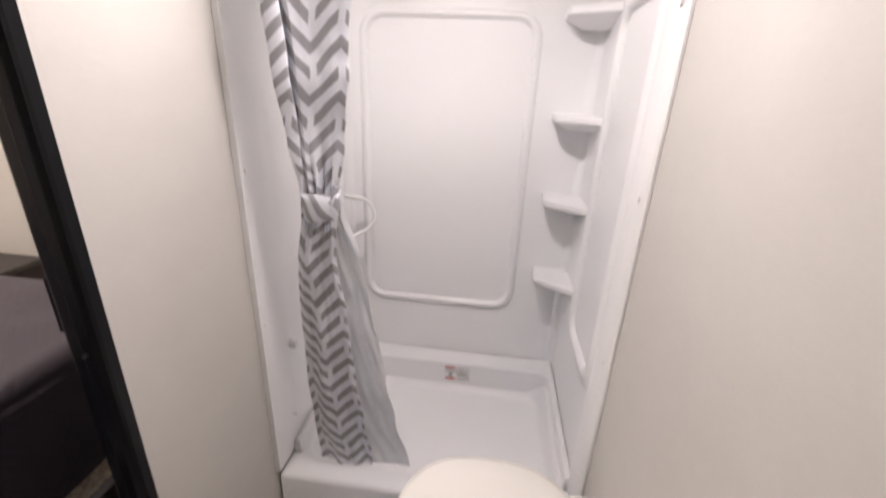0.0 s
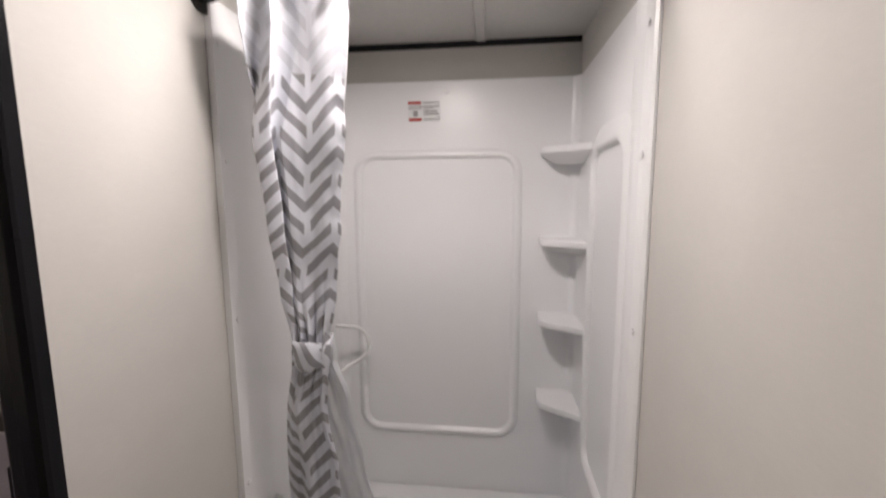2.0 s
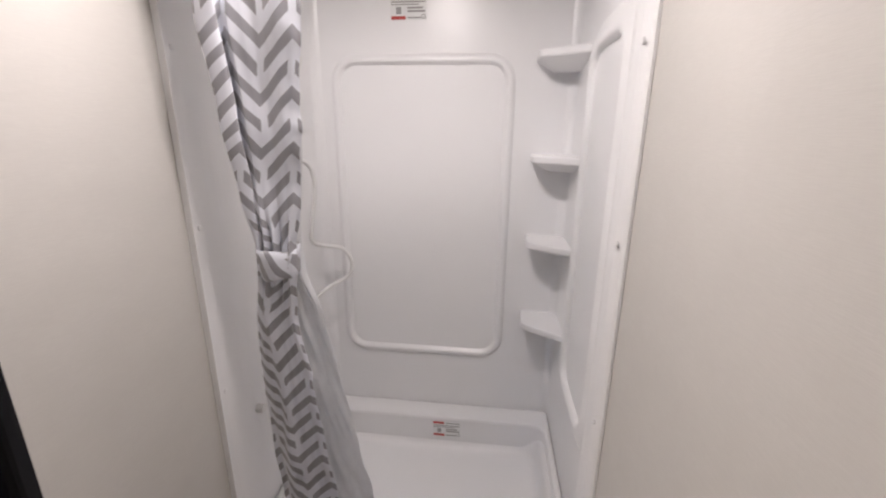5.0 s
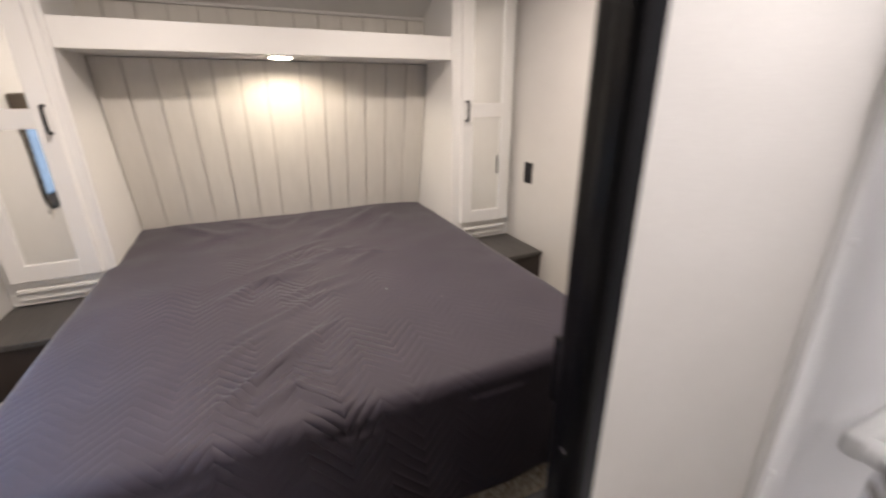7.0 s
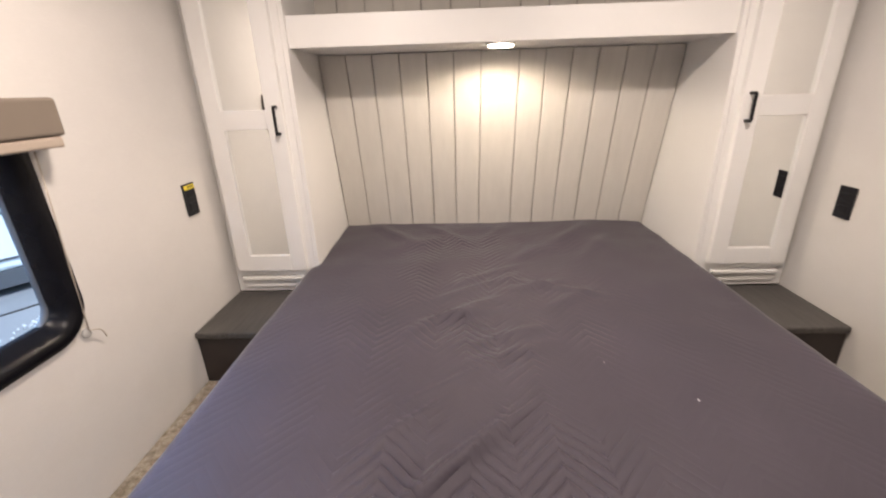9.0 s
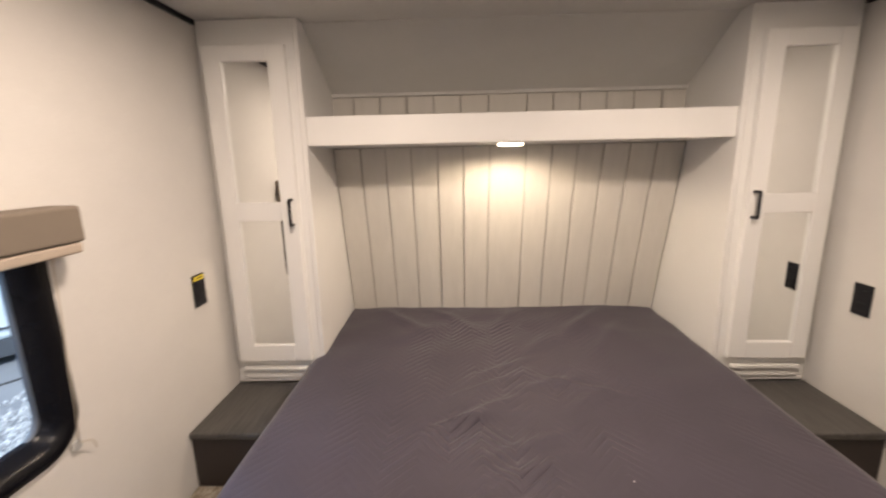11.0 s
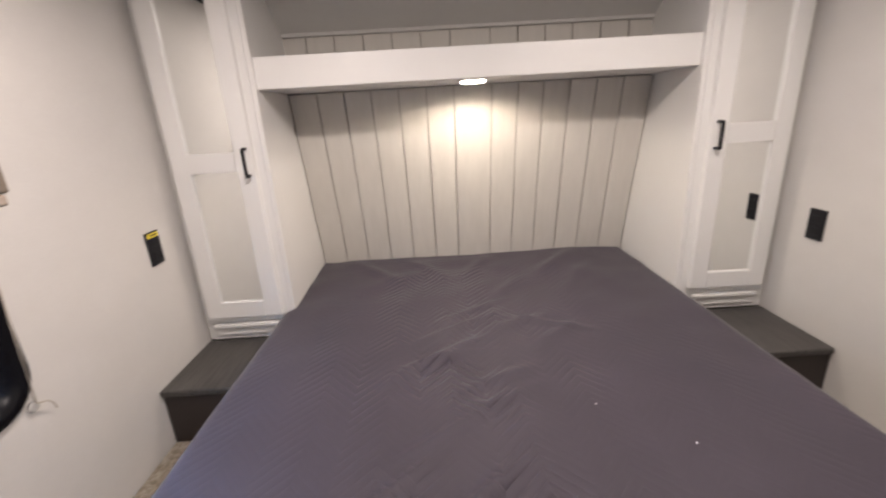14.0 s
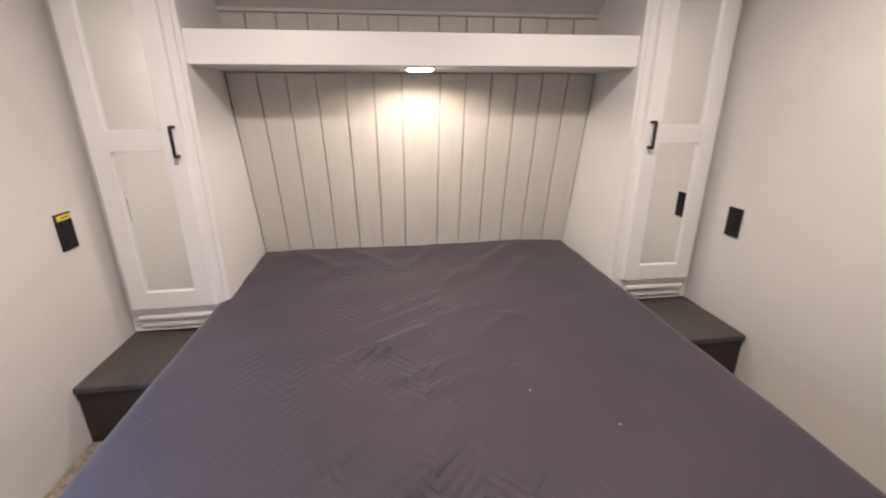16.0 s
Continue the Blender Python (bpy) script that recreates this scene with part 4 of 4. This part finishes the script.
# ---------- window, shade, cord ----------
win = thing("window_1", (1.1, YL, 0.8), "black-framed trailer window with rounded corners", "window", kind="structure")
to = on_y(YL, 1)
loop = rounded(0.712, 1.512, 0.765, 1.335, 0.10, 10)
part("window_frame", moulding(loop, [(0.0, -0.03), (0.0, 0.006), (-0.004, 0.011), (-0.030, 0.013), (-0.036, 0.006), (-0.048, 0.004), (-0.054, -0.012), (-0.062, -0.014), (-0.066, -0.034)], to), M_black, win, smooth=True)
part("inner_seal", moulding(rounded(0.772, 1.452, 0.815, 1.275, 0.065, 10), [(0.010, -0.030), (0.004, -0.022), (-0.006, -0.024), (-0.009, -0.034)], to), M_skirt, win, smooth=True)
pane = part("pane", slab(rounded(0.770, 1.454, 0.813, 1.277, 0.066, 8), to, -0.034, -0.031), M_glass, win, "clear glass")
pane.visible_shadow = False
val = thing("window_valance", (1.1, YL, 1.25), "taupe fabric-wrapped window valance with a cream shade rail", "valance")
part("box", box(0.676, 1.545, YL + 0.001, -1.068, 1.251, 1.332, 0.008, 3), M_taupe, val, "taupe fabric box")
part("shade_rail", box(0.684, 1.54, YL + 0.004, -1.072, 1.226, 1.2505, 0.006, 3), M_shade, val, "cream folded shade")
cd = thing("shade_cord", (0.72, YL, 0.77), "thin beige shade cord tied to a clear wall cleat", "cord")
part("cord", tube([(0.705, -1.130, 1.226), (0.712, -1.132, 1.08), (0.722, -1.134, 0.93), (0.732, -1.134, 0.775)], 0.0020, 6), M_cord, cd, smooth=True)
part("cleat", disc((0.736, YL + 0.0005, 0.768), (0, 1, 0), 0.013, 0.010, 18, 0.003), M_clear, cd, "clear plastic cleat", True)
part("cord_tail", tube(smooth_path([(0.732, -1.132, 0.775), (0.725, -1.128, 0.772), (0.712, -1.126, 0.766), (0.702, -1.126, 0.752), (0.697, -1.128, 0.736)]), 0.0016, 6), M_cord, cd, smooth=True)

# ---------- black-framed panel door on the north wall ----------
pd = thing("panel_door", (1.3, YR, PLAT), "black-framed closet door with pale panels and a dark middle panel", "door")
DX0, DX1, DZ1 = 0.962, 1.66, 1.85
for x0, x1 in ((DX0, DX0 + 0.064), (DX1 - 0.064, DX1)):
    part("stile", box(x0, x1, YR - 0.030, YR - 0.001, PLAT + 0.002, DZ1, 0.003), M_black, pd)
for z0, z1 in ((PLAT + 0.002, PLAT + 0.05), (0.605, 0.632), (0.885, 0.914), (DZ1 - 0.045, DZ1)):
    part("rail", box(DX0 + 0.0645, DX1 - 0.0645, YR - 0.029, YR - 0.001, z0, z1, 0.003), M_black, pd)
for z0, z1, m in ((PLAT + 0.051, 0.604, M_white), (0.633, 0.884, M_matte), (0.915, DZ1 - 0.046, M_white)):
    part("panel", box(DX0 + 0.065, DX1 - 0.065, YR - 0.016, YR - 0.002, z0, z1, 0.001), m, pd)

# ---------- outside the window ----------
GZ = -1.0
single("ground", box(-400, 400, -800, -1.9, GZ - 0.1, GZ), M_asphalt, "worn grey asphalt yard", "ground", kind="structure")
single("ground_under", box(-400, 400, -1.899, 400, GZ - 0.1, GZ), M_asphalt, "asphalt yard under and behind the trailer", "ground", kind="structure")
rnd = random.Random(7)
bm = bmesh.new()
tpl = bmesh.new()
bmesh.ops.create_icosphere(tpl, subdivisions=1, radius=1)
tv, tf = [v.co.copy() for v in tpl.verts], [[v.index for v in f.verts] for f in tpl.faces]
tpl.free()
verts, faces = [], []
for k in range(20000):
    x, y = rnd.uniform(-5.2, 1.2), rnd.uniform(-5.05, -2.2)
    if y < -4.75 + 0.22 * noise.noise((x * 1.3, 0, 0)) and rnd.random() < 0.8:
        continue
    r = rnd.uniform(0.013, 0.029)
    rot = Euler((rnd.random() * 6, rnd.random() * 6, rnd.random() * 6)).to_matrix()
    sc = Vector((r, r * rnd.uniform(0.6, 1), r * rnd.uniform(0.5, 0.9)))
    base = len(verts)
    for c in tv:
        w = rot @ Vector((c.x * sc.x, c.y * sc.y, c.z * sc.z))
        verts.append((x + w.x, y + w.y, GZ + r * 0.35 + w.z))
    faces += [[base + i for i in f] for f in tf]
me = bpy.data.meshes.new("gravel")
me.from_pydata(verts, [], faces)
me.materials.append(M_stone)
bm.free()
tagged(new("gravel", me), "pale crushed stone bed along the asphalt", "gravel", kind="stuff")

tr = thing("travel_trailer", (-2.9, -6.0, GZ), "parked white travel trailer with grey stripes", "trailer")
TY0, TY1 = -8.4, -6.0
prof = [(-2.95, -0.55), (-2.60, 0.10), (-2.20, 0.62), (-1.85, 1.0), (-1.75, 1.3), (-1.9, 2.1), (-7, 2.2), (-7, -0.55)]
bm = slab(prof, lambda u, v, h: (u, h, v), TY0, TY1, 0.05)
part("body", bm, M_gelcoat, tr)
part("skirt", box(-7, -3.0, TY0 + 0.05, TY1 - 0.02, -0.78, -0.551, 0.01), M_skirt, tr, "dark grey skirt")
part("stripe", slab([(-2.80, 0.33), (-3.25, 0.47), (-7, 0.50), (-7, 0.30)], lambda u, v, h: (u, TY1 + h, v), 0.0005, 0.003), M_graphic, tr, "grey graphic stripe")
part("stripe", slab([(-3.30, 0.60), (-3.55, 0.74), (-7, 0.76), (-7, 0.62)], lambda u, v, h: (u, TY1 + h, v), 0.0005, 0.003), M_graphic, tr, "grey graphic stripe")
part("storage_door_seal", moulding(rounded(-4.9, -2.95, -0.40, 0.17, 0.09, 8), [(0.02, 0.0), (0.02, 0.012), (-0.012, 0.012), (-0.012, 0.0)], on_y(TY1, 1)), M_skirt, tr, "dark rubber seal of a hatch")
part("marker_light", box(-2.80, -2.75, TY1 - 0.02, TY1 + 0.015, -0.16, -0.06, 0.006), M_red, tr, "small red-orange marker light")
part("tongue", box(-3.1, -2.45, -6.9, -6.7, -0.62, -0.50, 0.01), M_skirt, tr)
part("jack", tube([(-2.66, -6.4, -0.45), (-2.66, -6.4, GZ + 0.18)], 0.03), M_skirt, tr, smooth=True)
part("jack_foot", disc((-2.66, -6.4, GZ + 0.12), (0, 0, 1), 0.09, 0.06, 20, 0.01), M_skirt, tr, smooth=True)
part("stabilizer", tube([(-3.1, -6.1, -0.76), (-3.05, -6.1, GZ + 0.15)], 0.03), M_gelcoat, tr, smooth=True)
tr.location += Vector((0.32, -0.32, -0.12))
tr.rotation_euler = (0, 0, radians(-33))
single("tar_seam", tube(smooth_path([(0.5, -6.0, GZ), (-0.9, -5.8, GZ), (-2.2, -5.7, GZ), (-3.0, -5.3, GZ), (-4.5, -5.0, GZ)]), 0.02, 6), M_tar, "dark tar seam across the asphalt", "crack", kind="structure")
